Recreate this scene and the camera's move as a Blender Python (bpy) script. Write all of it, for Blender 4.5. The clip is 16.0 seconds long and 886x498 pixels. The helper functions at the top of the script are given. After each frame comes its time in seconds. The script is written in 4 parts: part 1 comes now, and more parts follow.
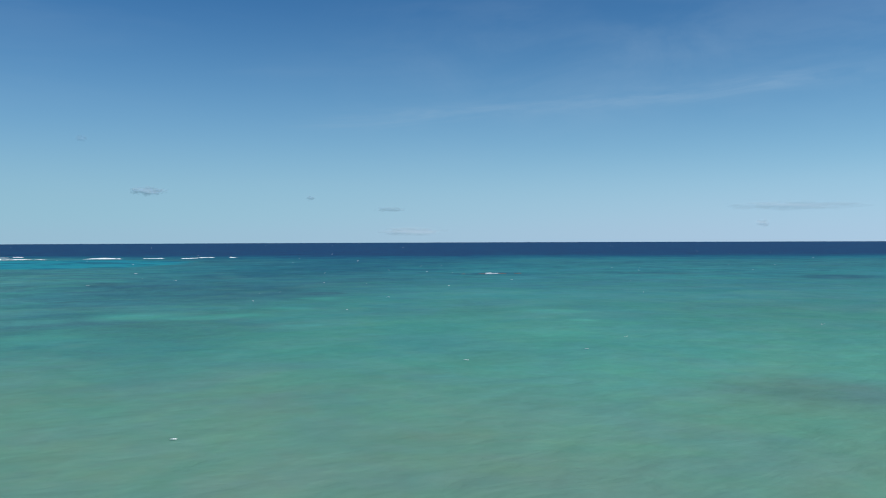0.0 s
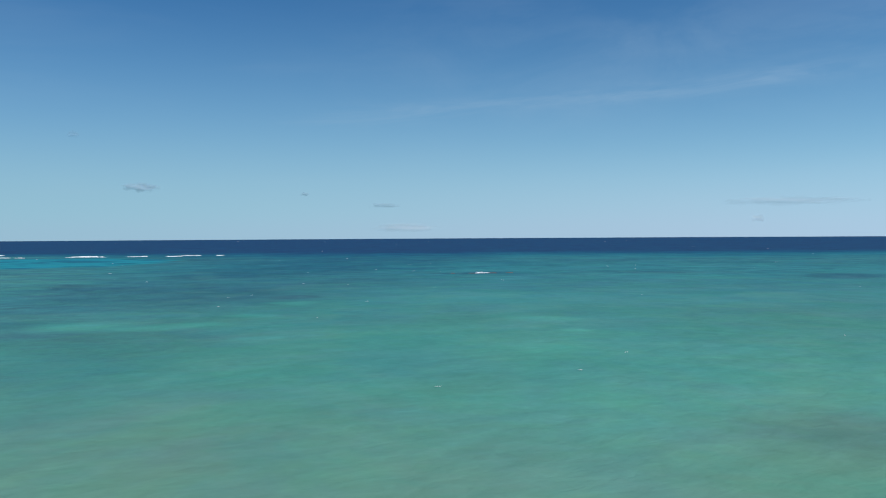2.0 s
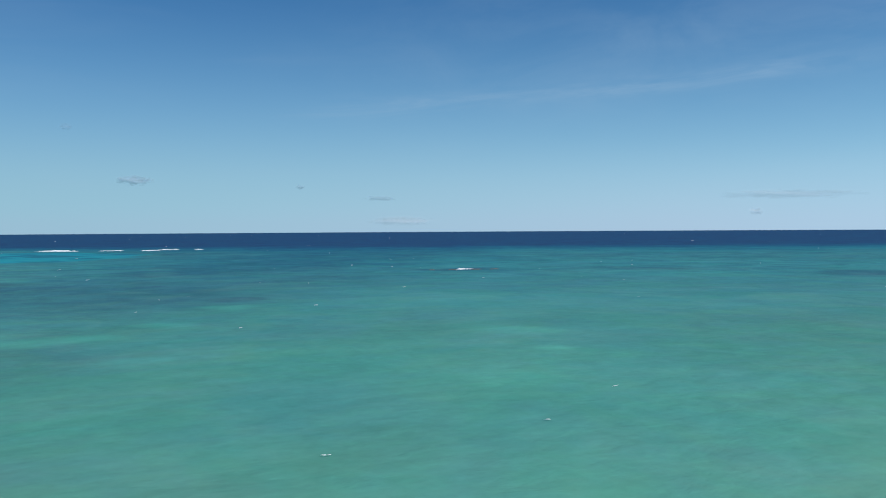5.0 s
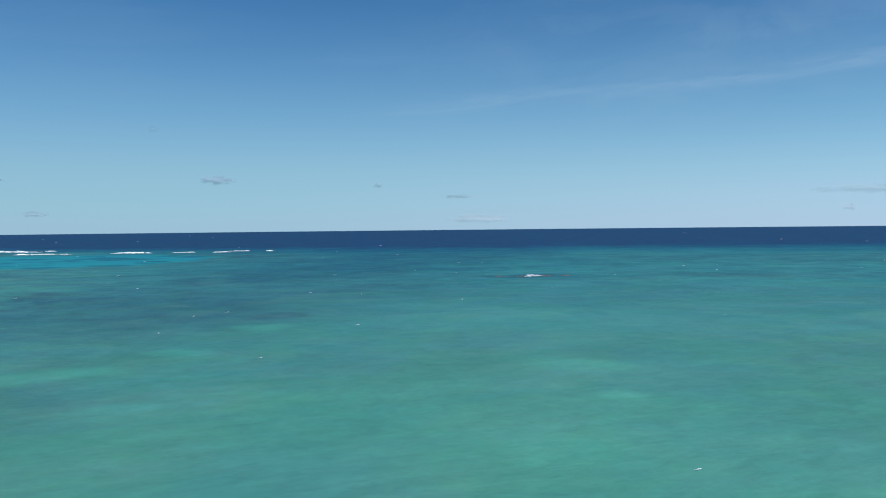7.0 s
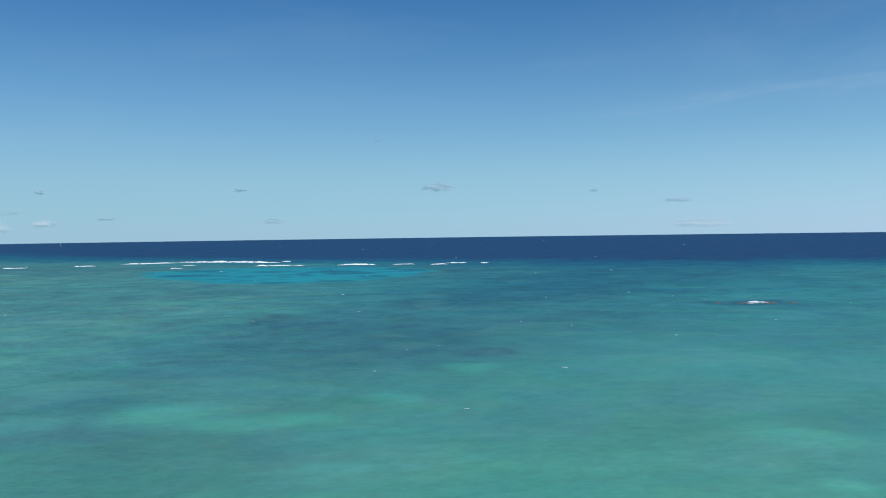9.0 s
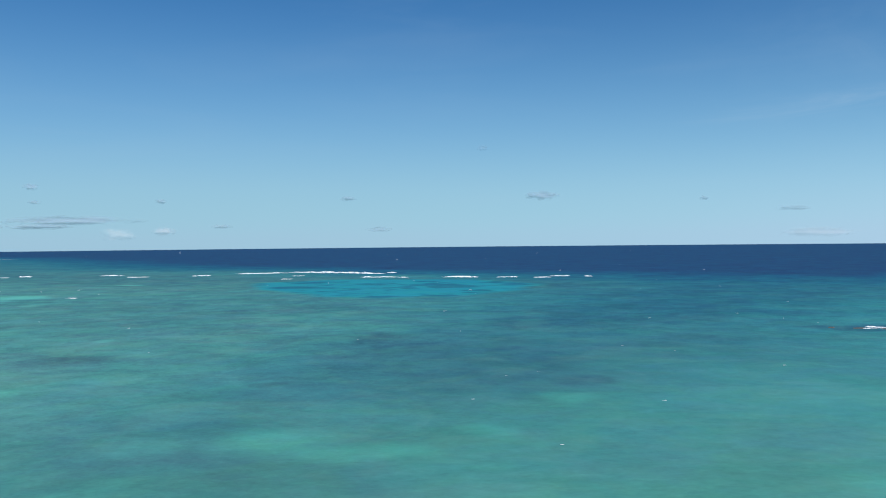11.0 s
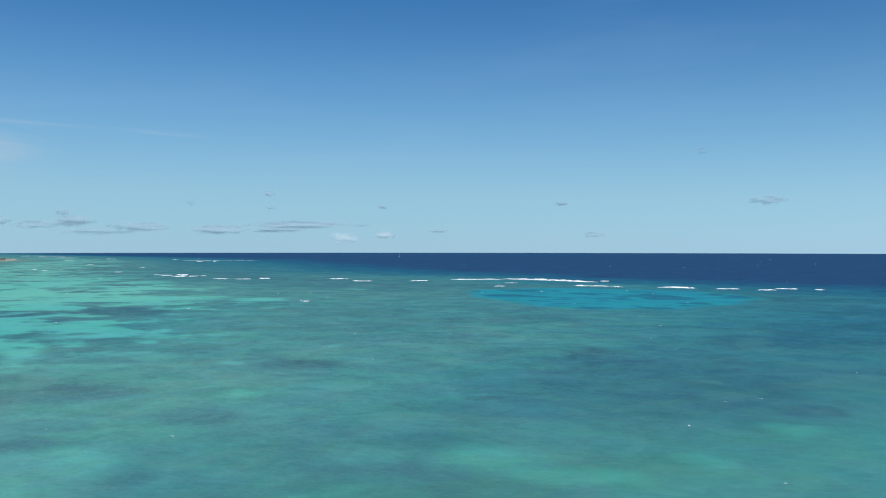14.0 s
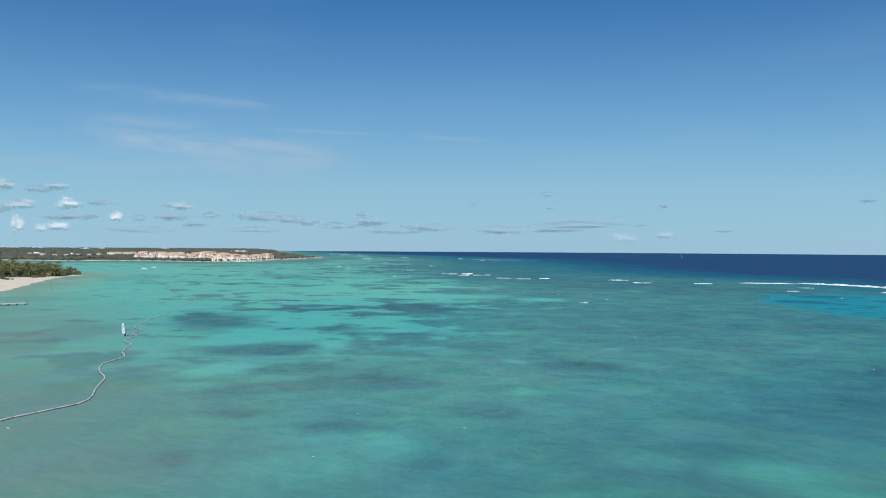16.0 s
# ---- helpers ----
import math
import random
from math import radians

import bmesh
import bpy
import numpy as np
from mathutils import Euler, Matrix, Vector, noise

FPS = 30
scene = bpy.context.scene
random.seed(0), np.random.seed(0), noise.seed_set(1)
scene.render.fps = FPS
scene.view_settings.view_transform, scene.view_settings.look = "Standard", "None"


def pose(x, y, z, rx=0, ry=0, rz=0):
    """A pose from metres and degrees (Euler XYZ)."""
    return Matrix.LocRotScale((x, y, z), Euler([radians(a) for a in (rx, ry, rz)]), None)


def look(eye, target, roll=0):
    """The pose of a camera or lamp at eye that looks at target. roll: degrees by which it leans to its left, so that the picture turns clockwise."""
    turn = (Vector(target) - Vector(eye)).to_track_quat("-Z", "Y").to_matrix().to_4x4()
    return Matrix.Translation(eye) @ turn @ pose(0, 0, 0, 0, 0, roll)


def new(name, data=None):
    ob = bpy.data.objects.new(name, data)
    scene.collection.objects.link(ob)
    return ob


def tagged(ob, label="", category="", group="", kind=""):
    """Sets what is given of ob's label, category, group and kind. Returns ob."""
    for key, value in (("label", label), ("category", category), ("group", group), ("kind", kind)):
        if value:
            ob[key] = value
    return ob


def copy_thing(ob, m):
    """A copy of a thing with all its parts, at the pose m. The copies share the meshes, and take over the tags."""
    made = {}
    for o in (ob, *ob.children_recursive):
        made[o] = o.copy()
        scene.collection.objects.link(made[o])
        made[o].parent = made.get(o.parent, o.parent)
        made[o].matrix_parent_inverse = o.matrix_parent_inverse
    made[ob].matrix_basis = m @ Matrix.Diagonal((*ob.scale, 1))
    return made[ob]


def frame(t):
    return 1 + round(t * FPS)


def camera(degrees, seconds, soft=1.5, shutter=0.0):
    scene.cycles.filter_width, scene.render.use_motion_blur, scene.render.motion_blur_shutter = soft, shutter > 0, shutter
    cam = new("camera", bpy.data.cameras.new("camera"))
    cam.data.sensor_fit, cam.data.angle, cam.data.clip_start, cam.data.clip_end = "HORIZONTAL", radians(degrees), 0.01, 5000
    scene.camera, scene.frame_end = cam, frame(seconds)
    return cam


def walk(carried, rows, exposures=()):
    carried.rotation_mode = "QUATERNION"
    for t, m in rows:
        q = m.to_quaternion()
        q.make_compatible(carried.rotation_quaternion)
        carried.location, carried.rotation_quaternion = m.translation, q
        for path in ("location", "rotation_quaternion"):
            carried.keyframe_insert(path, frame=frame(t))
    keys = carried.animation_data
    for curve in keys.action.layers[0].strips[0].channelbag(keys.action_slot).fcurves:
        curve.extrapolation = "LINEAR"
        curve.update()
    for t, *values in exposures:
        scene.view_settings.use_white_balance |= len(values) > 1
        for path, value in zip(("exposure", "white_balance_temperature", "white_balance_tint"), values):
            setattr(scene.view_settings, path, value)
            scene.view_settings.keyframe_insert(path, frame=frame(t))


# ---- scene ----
cam = camera(55.06, 16.0, soft=1.1)
PATH = [
    (0.0, pose(0.00, 0.00, 14.98, 89.384, 0.202, -0.010)),
    (0.5, pose(0.57, 3.88, 15.18, 89.312, 0.255, -0.047)),
    (1.0, pose(1.40, 7.99, 15.40, 89.249, 0.282, -0.141)),
    (1.5, pose(2.60, 12.59, 15.57, 89.163, 0.336, -0.155)),
    (2.0, pose(3.03, 16.69, 15.84, 89.101, 0.331, -0.327)),
    (2.5, pose(4.00, 21.11, 16.22, 88.980, 0.318, -0.427)),
    (3.0, pose(5.08, 25.59, 16.69, 88.916, 0.321, -0.473)),
    (3.5, pose(5.72, 30.17, 16.76, 88.827, 0.307, -0.569)),
    (3.7, pose(5.98, 32.00, 16.79, 88.802, 0.315, -0.600)),
    (5.8, pose(13.22, 56.59, 15.04, 88.539, 0.403, -0.113)),
    (6.0, pose(13.58, 58.79, 15.28, 88.513, 0.411, 2.838)),
    (6.2, pose(13.97, 61.23, 15.79, 88.508, 0.444, 4.649)),
    (6.5, pose(14.56, 64.88, 16.57, 88.501, 0.493, 4.884)),
    (7.0, pose(14.75, 66.86, 18.07, 88.501, 0.593, 4.774)),
    (7.5, pose(15.14, 67.26, 20.11, 88.553, 0.680, 8.267)),
    (8.0, pose(15.48, 67.60, 22.17, 88.694, 0.778, 14.445)),
    (8.5, pose(15.72, 67.95, 24.16, 88.822, 0.834, 18.585)),
    (8.7, pose(15.92, 67.76, 24.58, 88.877, 0.812, 18.979)),
    (10.8, pose(18.01, 65.73, 28.99, 89.455, 0.580, 23.921)),
    (11.0, pose(18.21, 65.54, 29.41, 89.510, 0.558, 26.259)),
    (11.5, pose(18.15, 65.23, 30.01, 89.654, 0.490, 30.233)),
    (12.0, pose(18.41, 64.75, 30.51, 89.769, 0.329, 34.279)),
    (12.5, pose(18.51, 64.51, 31.11, 89.837, 0.190, 38.528)),
    (13.0, pose(18.77, 64.22, 31.68, 89.862, 0.062, 39.364)),
    (13.5, pose(18.95, 63.54, 32.16, 89.864, 0.005, 39.600)),
    (14.0, pose(19.43, 62.70, 32.57, 89.868, -0.050, 40.496)),
    (14.5, pose(20.08, 61.87, 32.91, 89.876, -0.139, 43.228)),
    (15.0, pose(21.07, 61.01, 33.27, 89.864, -0.205, 47.630)),
    (15.5, pose(21.96, 59.67, 33.62, 89.826, -0.275, 52.166)),
    (16.0, pose(23.14, 58.53, 33.97, 89.784, -0.328, 59.102)),
]
walk(cam, PATH, ((0.0, -0.1), (3.5, -0.09), (6.0, -0.06), (8.5, 0.0), (11.0, 0.08), (13.5, 0.08), (16.0, 0.0)))

# ---- world, sun ----
SUN_EL, SUN_AZ = 42.0, 122.0      # degrees; azimuth clockwise from +y


def nd(tree, kind, **values):
    n = tree.nodes.new(kind)
    for key, value in values.items():
        if key == "op":
            n.operation = value
        elif key == "blend":
            n.data_type, n.blend_type = "RGBA", value
    return n


def put(tree, socket, value):
    if hasattr(value, "is_output"):
        tree.links.new(value, socket)
    else:
        socket.default_value = value


def mth(tree, op, a, b=0.0, c=0.0, clamp=False):
    n = nd(tree, "ShaderNodeMath", op=op)
    n.use_clamp = clamp
    for k, v in enumerate((a, b, c)):
        put(tree, n.inputs[k], v)
    return n.outputs[0]


def mixc(tree, fac, a, b, blend="MIX"):
    n = nd(tree, "ShaderNodeMix", blend=blend)
    put(tree, n.inputs[0], fac)
    for k, v in ((6, a), (7, b)):
        put(tree, n.inputs[k], v if hasattr(v, "is_output") else (*v, 1.0))
    return n.outputs[2]


def ramp(tree, value, lo, hi, a=0.0, b=1.0, smooth=True):
    n = tree.nodes.new("ShaderNodeMapRange")
    n.interpolation_type = "SMOOTHSTEP" if smooth else "LINEAR"
    for k, v in enumerate((value, lo, hi, a, b)):
        put(tree, n.inputs[k], v)
    return n.outputs[0]


def noise_of(tree, vector, scale, detail=4.0, rough=0.55, warp=0.0):
    n = tree.nodes.new("ShaderNodeTexNoise")
    if vector is not None:
        tree.links.new(vector, n.inputs["Vector"])
    n.inputs["Scale"].default_value = scale
    n.inputs["Detail"].default_value = detail
    n.inputs["Roughness"].default_value = rough
    n.inputs["Distortion"].default_value = warp
    return n.outputs[0]


def make_world():
    w = bpy.data.worlds.new("sky")
    scene.world = w
    w.use_nodes = True
    t = w.node_tree
    t.nodes.clear()
    sky = t.nodes.new("ShaderNodeTexSky")
    sky.sky_type, sky.sun_disc = "NISHITA", False
    sky.sun_elevation, sky.sun_rotation = radians(SUN_EL), radians(SUN_AZ)
    sky.altitude, sky.air_density, sky.dust_density, sky.ozone_density = 0.0, AIR, DUST, OZONE
    hsv = t.nodes.new("ShaderNodeHueSaturation")
    hsv.inputs["Hue"].default_value = SKY_HUE
    hsv.inputs["Saturation"].default_value = SKY_SAT
    t.links.new(sky.outputs[0], hsv.inputs["Color"])
    co = t.nodes.new("ShaderNodeTexCoord")
    xyz = t.nodes.new("ShaderNodeSeparateXYZ")
    t.links.new(co.outputs["Generated"], xyz.inputs[0])
    az = mth(t, "MULTIPLY", mth(t, "ARCTAN2", mth(t, "MULTIPLY", xyz.outputs[0], -1.0), xyz.outputs[1]), 57.2958)
    el = mth(t, "MULTIPLY", mth(t, "ARCSINE", xyz.outputs[2]), 57.2958)
    vec = t.nodes.new("ShaderNodeCombineXYZ")
    put(t, vec.inputs[0], az)
    put(t, vec.inputs[1], el)

    def wisp(az0, el0, az1, el1, wide, seed, stretch, strength, soft=5.0):
        """One band of thin cirrus between two directions."""
        slope = (el1 - el0) / (az1 - az0)
        line = mth(t, "MULTIPLY_ADD", mth(t, "SUBTRACT", az, az0), slope, el0)
        sv = t.nodes.new("ShaderNodeCombineXYZ")
        put(t, sv.inputs[0], mth(t, "MULTIPLY", az, 0.12))
        put(t, sv.inputs[1], mth(t, "MULTIPLY", mth(t, "SUBTRACT", el, line), stretch))
        sv.inputs[2].default_value = seed
        n = noise_of(t, sv.outputs[0], 1.0, 5.0, 0.62, 0.6)
        off = mth(t, "DIVIDE", mth(t, "SUBTRACT", el, line), wide)
        g = mth(t, "EXPONENT", mth(t, "MULTIPLY", mth(t, "MULTIPLY", off, off), -1.0))
        lo, hi = min(az0, az1), max(az0, az1)
        span = mth(t, "MULTIPLY", ramp(t, az, lo, lo + soft), ramp(t, az, hi - soft, hi, 1.0, 0.0))
        return mth(t, "MULTIPLY", mth(t, "MULTIPLY", mth(t, "MULTIPLY", g, span), ramp(t, n, 0.32, 0.72)), strength)

    col = hsv.outputs[0]
    for wide, share, tone in HAZES:
        low = mth(t, "DIVIDE", el, wide)
        fade = mth(t, "EXPONENT", mth(t, "MULTIPLY", mth(t, "MULTIPLY", low, low), -1.0))
        col = mixc(t, mth(t, "MULTIPLY", fade, share), col, tone)
    # warmer vapour low on the sun's side
    low = mth(t, "DIVIDE", el, 3.4)
    vapour = mth(t, "MULTIPLY", mth(t, "EXPONENT", mth(t, "MULTIPLY", mth(t, "MULTIPLY", low, low), -1.0)), ramp(t, az, 28.0, -22.0, 0.0, 0.4))
    col = mixc(t, vapour, col, (5.3, 6.5, 8.6))
    for band in WISPS:
        col = mixc(t, wisp(*band), col, WISP_COL)
    # thin high veil over the whole sky
    sv = t.nodes.new("ShaderNodeCombineXYZ")
    put(t, sv.inputs[0], mth(t, "MULTIPLY", az, 0.05))
    put(t, sv.inputs[1], mth(t, "MULTIPLY", el, 0.25))
    veil = ramp(t, noise_of(t, sv.outputs[0], 1.0, 4.0, 0.55, 0.5), 0.45, 0.8)
    col = mixc(t, mth(t, "MULTIPLY", veil, 0.06), col, WISP_COL)
    # the air is a little brighter on the sun's side
    toward = mth(t, "COSINE", mth(t, "MULTIPLY", mth(t, "ADD", az, SUN_AZ), 0.0174533))
    glow = nd(t, "ShaderNodeVectorMath", op="SCALE")
    t.links.new(col, glow.inputs[0])
    put(t, glow.inputs["Scale"], mth(t, "MULTIPLY_ADD", toward, 0.22, 1.13))
    col = glow.outputs[0]
    bg = t.nodes.new("ShaderNodeBackground")
    bg.inputs["Strength"].default_value = SKY_STRENGTH
    t.links.new(col, bg.inputs["Color"])
    out = t.nodes.new("ShaderNodeOutputWorld")
    t.links.new(bg.outputs[0], out.inputs["Surface"])


AIR, DUST, OZONE = 1.0, 0.3, 2.5
SKY_HUE, SKY_SAT, SKY_STRENGTH = 0.507, 1.42, 0.083
# half height in degrees, share and tone of the brighter air towards the horizon
HAZES = ((9.6, 0.74, (2.0, 5.45, 9.1)), (4.3, 0.85, (4.2, 7.4, 9.1)), (1.1, 0.45, (4.6, 6.7, 8.7)))
WISP_COL = (5.2, 6.9, 8.6)
# az0, el0, az1, el1, half width, seed, grain, strength, soft ends
WISPS = [
    (14.0, 7.5, -32.0, 10.4, 0.6, 1.0, 0.9, 0.22, 12.0),
    (16.0, 10.5, -60.0, 14.5, 4.5, 4.0, 0.25, 0.09, 26.0),
    (73.0, 7.7, 47.0, 6.85, 0.13, 2.0, 2.0, 0.34, 8.0),
    (84.0, 9.6, 69.0, 9.15, 0.4, 3.0, 0.9, 0.36, 4.0),
    (83.5, 7.2, 64.0, 5.6, 1.1, 5.0, 0.7, 0.75, 5.0),
    (96.0, 5.6, 66.0, 4.6, 0.5, 6.0, 1.0, 0.4, 6.0),
]
make_world()
sun_dir = Vector((math.sin(radians(SUN_AZ)) * math.cos(radians(SUN_EL)), math.cos(radians(SUN_AZ)) * math.cos(radians(SUN_EL)), math.sin(radians(SUN_EL))))
sun_data = bpy.data.lights.new("sun", "SUN")
sun_data.energy, sun_data.angle, sun_data.color = 4.2, radians(0.53), (1.0, 0.955, 0.88)
sun_ob = new("sun", sun_data)
sun_ob.matrix_world = look(sun_dir * 300, (0, 0, 0))

# ---- materials ----
def surface(name, base, other, rough=0.8, scale=1.0, fine=8.0, bump=0.3, dist=0.05, metal=0.0, island=0.0, object_vary=0.0):
    """Two base colours mixed by noise at two scales, with fine relief."""
    m = bpy.data.materials.new(name)
    m.use_nodes = True
    t = m.node_tree
    b = t.nodes["Principled BSDF"]
    co = t.nodes.new("ShaderNodeTexCoord")
    big = noise_of(t, co.outputs["Object"], scale, 4.0)
    small = noise_of(t, co.outputs["Object"], scale * fine, 3.0)
    f = mth(t, "ADD", mth(t, "MULTIPLY", ramp(t, big, 0.3, 0.7), 0.65), mth(t, "MULTIPLY", small, 0.35))
    if island:
        g = t.nodes.new("ShaderNodeNewGeometry")
        f = mth(t, "ADD", mth(t, "MULTIPLY", f, 1.0 - island), mth(t, "MULTIPLY", g.outputs["Random Per Island"], island), clamp=True)
    if object_vary:
        g = t.nodes.new("ShaderNodeObjectInfo")
        f = mth(t, "ADD", mth(t, "MULTIPLY", f, 1.0 - object_vary), mth(t, "MULTIPLY", g.outputs["Random"], object_vary), clamp=True)
    t.links.new(mixc(t, f, base, other), b.inputs["Base Color"])
    b.inputs["Metallic"].default_value = metal
    t.links.new(ramp(t, small, 0.2, 0.8, max(rough - 0.08, 0.02), min(rough + 0.08, 1.0)), b.inputs["Roughness"])
    bn = t.nodes.new("ShaderNodeBump")
    bn.inputs["Strength"].default_value, bn.inputs["Distance"].default_value = bump, dist
    t.links.new(small, bn.inputs["Height"])
    t.links.new(bn.outputs[0], b.inputs["Normal"])
    return m


def sea_material():
    """Water seen from above: the bed's colour dimmed by the depth of water over it, and the sky in the ripples."""
    m = bpy.data.materials.new("sea_water")
    m.use_nodes = True
    t = m.node_tree
    t.nodes.clear()
    geo = t.nodes.new("ShaderNodeNewGeometry")
    pos = geo.outputs["Position"]

    def attr(name):
        a = t.nodes.new("ShaderNodeAttribute")
        a.attribute_name = name
        return a.outputs["Fac"]

    depth, cover = attr("depth"), attr("cover")
    silt = attr("silt")
    n1 = noise_of(t, pos, 0.022, 5.0, 0.62, 0.4)
    n2 = noise_of(t, pos, 0.075, 5.0, 0.66, 0.5)
    n3 = noise_of(t, pos, 0.32, 4.0, 0.62, 0.3)
    n4 = noise_of(t, pos, 0.034, 4.0, 0.6, 0.8)
    dv = mth(t, "MULTIPLY", depth, mth(t, "ADD", 0.84, mth(t, "ADD", mth(t, "MULTIPLY", n1, 0.2), mth(t, "MULTIPLY", n2, 0.12))))
    # broken weed and rubble, finer than the beds
    p1 = ramp(t, n1, 0.40, 0.60, -0.05, 0.05)
    p2 = ramp(t, n2, 0.38, 0.62, -0.08, 0.08)
    rag = mth(t, "ADD", mth(t, "ADD", p1, p2), mth(t, "MULTIPLY", mth(t, "SUBTRACT", n3, 0.5), 0.42))
    # finest grain: light and dark of the ripples put into the bed colour
    rag = mth(t, "ADD", rag, mth(t, "MULTIPLY", mth(t, "SUBTRACT", noise_of(t, pos, 1.1, 3.0, 0.6, 0.3), 0.5), 0.45))
    cv = mth(t, "MULTIPLY_ADD", rag, attr("broken"), cover, clamp=True)
    weed = mixc(t, ramp(t, n4, 0.5, 0.64), GRASS_BED, RUBBLE)
    bed = mixc(t, cv, SAND_BED, weed)
    sep = t.nodes.new("ShaderNodeSeparateColor")
    t.links.new(bed, sep.inputs[0])
    com = t.nodes.new("ShaderNodeCombineColor")
    veil = mth(t, "SUBTRACT", 1.0, mth(t, "EXPONENT", mth(t, "MULTIPLY", dv, -0.16)))
    open_sea = ramp(t, dv, 7.0, 34.0)
    for k in range(3):
        e = mth(t, "EXPONENT", mth(t, "MULTIPLY", dv, -ABSORB[k]))
        part_bed = mth(t, "MULTIPLY", sep.outputs[k], e)
        put(t, com.inputs[k], mth(t, "MULTIPLY_ADD", veil, mth(t, "MULTIPLY_ADD", open_sea, OCEAN[k] - WATER[k], WATER[k]), part_bed))
    # stirred-up sand near the shore
    body = mixc(t, mth(t, "MULTIPLY", silt, mth(t, "ADD", 0.25, mth(t, "MULTIPLY", n1, 0.9)), clamp=True), com.outputs[0], SILT)
    # clouded water: greener, browner and bluer drifts
    tint = t.nodes.new("ShaderNodeSeparateColor")
    t.links.new(body, tint.inputs[0])
    drift = t.nodes.new("ShaderNodeCombineColor")
    h1 = mth(t, "ADD", noise_of(t, pos, 0.045, 4.0, 0.6, 0.6), mth(t, "MULTIPLY", mth(t, "SUBTRACT", noise_of(t, pos, 0.21, 4.0, 0.6, 0.4), 0.5), 0.35))
    h2 = mth(t, "ADD", noise_of(t, pos, 0.04, 4.0, 0.6, 1.0), mth(t, "MULTIPLY", mth(t, "SUBTRACT", noise_of(t, pos, 0.33, 3.0, 0.6, 0.4), 0.5), 0.3))
    put(t, drift.inputs[0], mth(t, "MULTIPLY", tint.outputs[0], ramp(t, h2, 0.3, 0.7, 0.92, 1.1)))
    put(t, drift.inputs[1], mth(t, "MULTIPLY", tint.outputs[1], mth(t, "MULTIPLY", ramp(t, h1, 0.3, 0.7, 0.975, 1.025), mth(t, "MULTIPLY_ADD", attr("algae"), 0.03, 1.0))))
    algae = attr("algae")
    put(t, drift.inputs[2], mth(t, "MULTIPLY", mth(t, "MULTIPLY", tint.outputs[2], mth(t, "MULTIPLY_ADD", algae, -0.09, 1.0)), ramp(t, h1, 0.3, 0.7, 1.05, 0.95)))
    body = drift.outputs[0]
    # wind waves: crests run along one heading, with gusts between them
    wv = t.nodes.new("ShaderNodeMapping")
    wv.vector_type = "TEXTURE"
    t.links.new(pos, wv.inputs[0])
    wv.inputs["Rotation"].default_value = (0, 0, radians(27))
    wv.inputs["Scale"].default_value = (1.7, 1.0, 1.0)
    swell = noise_of(t, wv.outputs[0], 0.13, 4.0, 0.55, 0.6)
    wave = noise_of(t, wv.outputs[0], 0.42, 3.0, 0.5, 0.6)
    chop = noise_of(t, wv.outputs[0], 1.2, 3.0, 0.55, 0.2)
    gust = noise_of(t, wv.outputs[0], 0.03, 5.0, 0.62, 0.6)
    rip = mth(t, "ADD", mth(t, "ADD", swell, mth(t, "MULTIPLY", wave, 0.6)), mth(t, "MULTIPLY", chop, 0.2))
    bn = t.nodes.new("ShaderNodeBump")
    bn.inputs["Strength"].default_value, bn.inputs["Distance"].default_value = 1.0, WAVE
    t.links.new(rip, bn.inputs["Height"])
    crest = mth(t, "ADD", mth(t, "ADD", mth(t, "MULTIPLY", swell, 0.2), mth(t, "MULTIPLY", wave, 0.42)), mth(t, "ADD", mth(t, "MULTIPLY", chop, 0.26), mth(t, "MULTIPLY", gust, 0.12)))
    # wave light and shade put into the water colour: crests lighter, troughs darker
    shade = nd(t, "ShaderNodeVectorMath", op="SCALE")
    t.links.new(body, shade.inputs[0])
    put(t, shade.inputs["Scale"], ramp(t, crest, 0.36, 0.64, 1.0 - CREST_SHADE, 1.0 + CREST_SHADE, smooth=False))
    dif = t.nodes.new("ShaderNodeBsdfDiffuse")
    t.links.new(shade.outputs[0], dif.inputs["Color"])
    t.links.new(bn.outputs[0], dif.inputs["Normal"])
    glo = t.nodes.new("ShaderNodeBsdfGlossy")
    glo.inputs["Roughness"].default_value = 0.22
    t.links.new(bn.outputs[0], glo.inputs["Normal"])
    fr = t.nodes.new("ShaderNodeFresnel")
    fr.inputs["IOR"].default_value = 1.33
    t.links.new(bn.outputs[0], fr.inputs["Normal"])
    mx = t.nodes.new("ShaderNodeMixShader")
    sheen = mth(t, "MULTIPLY", ramp(t, fr.outputs[0], 0.02, 1.0, 0.015, GLOSS, smooth=False), ramp(t, crest, 0.36, 0.66, 0.35, 1.65, smooth=False))
    put(t, mx.inputs[0], sheen)
    t.links.new(dif.outputs[0], mx.inputs[1])
    t.links.new(glo.outputs[0], mx.inputs[2])
    out = t.nodes.new("ShaderNodeOutputMaterial")
    t.links.new(mx.outputs[0], out.inputs["Surface"])
    return m


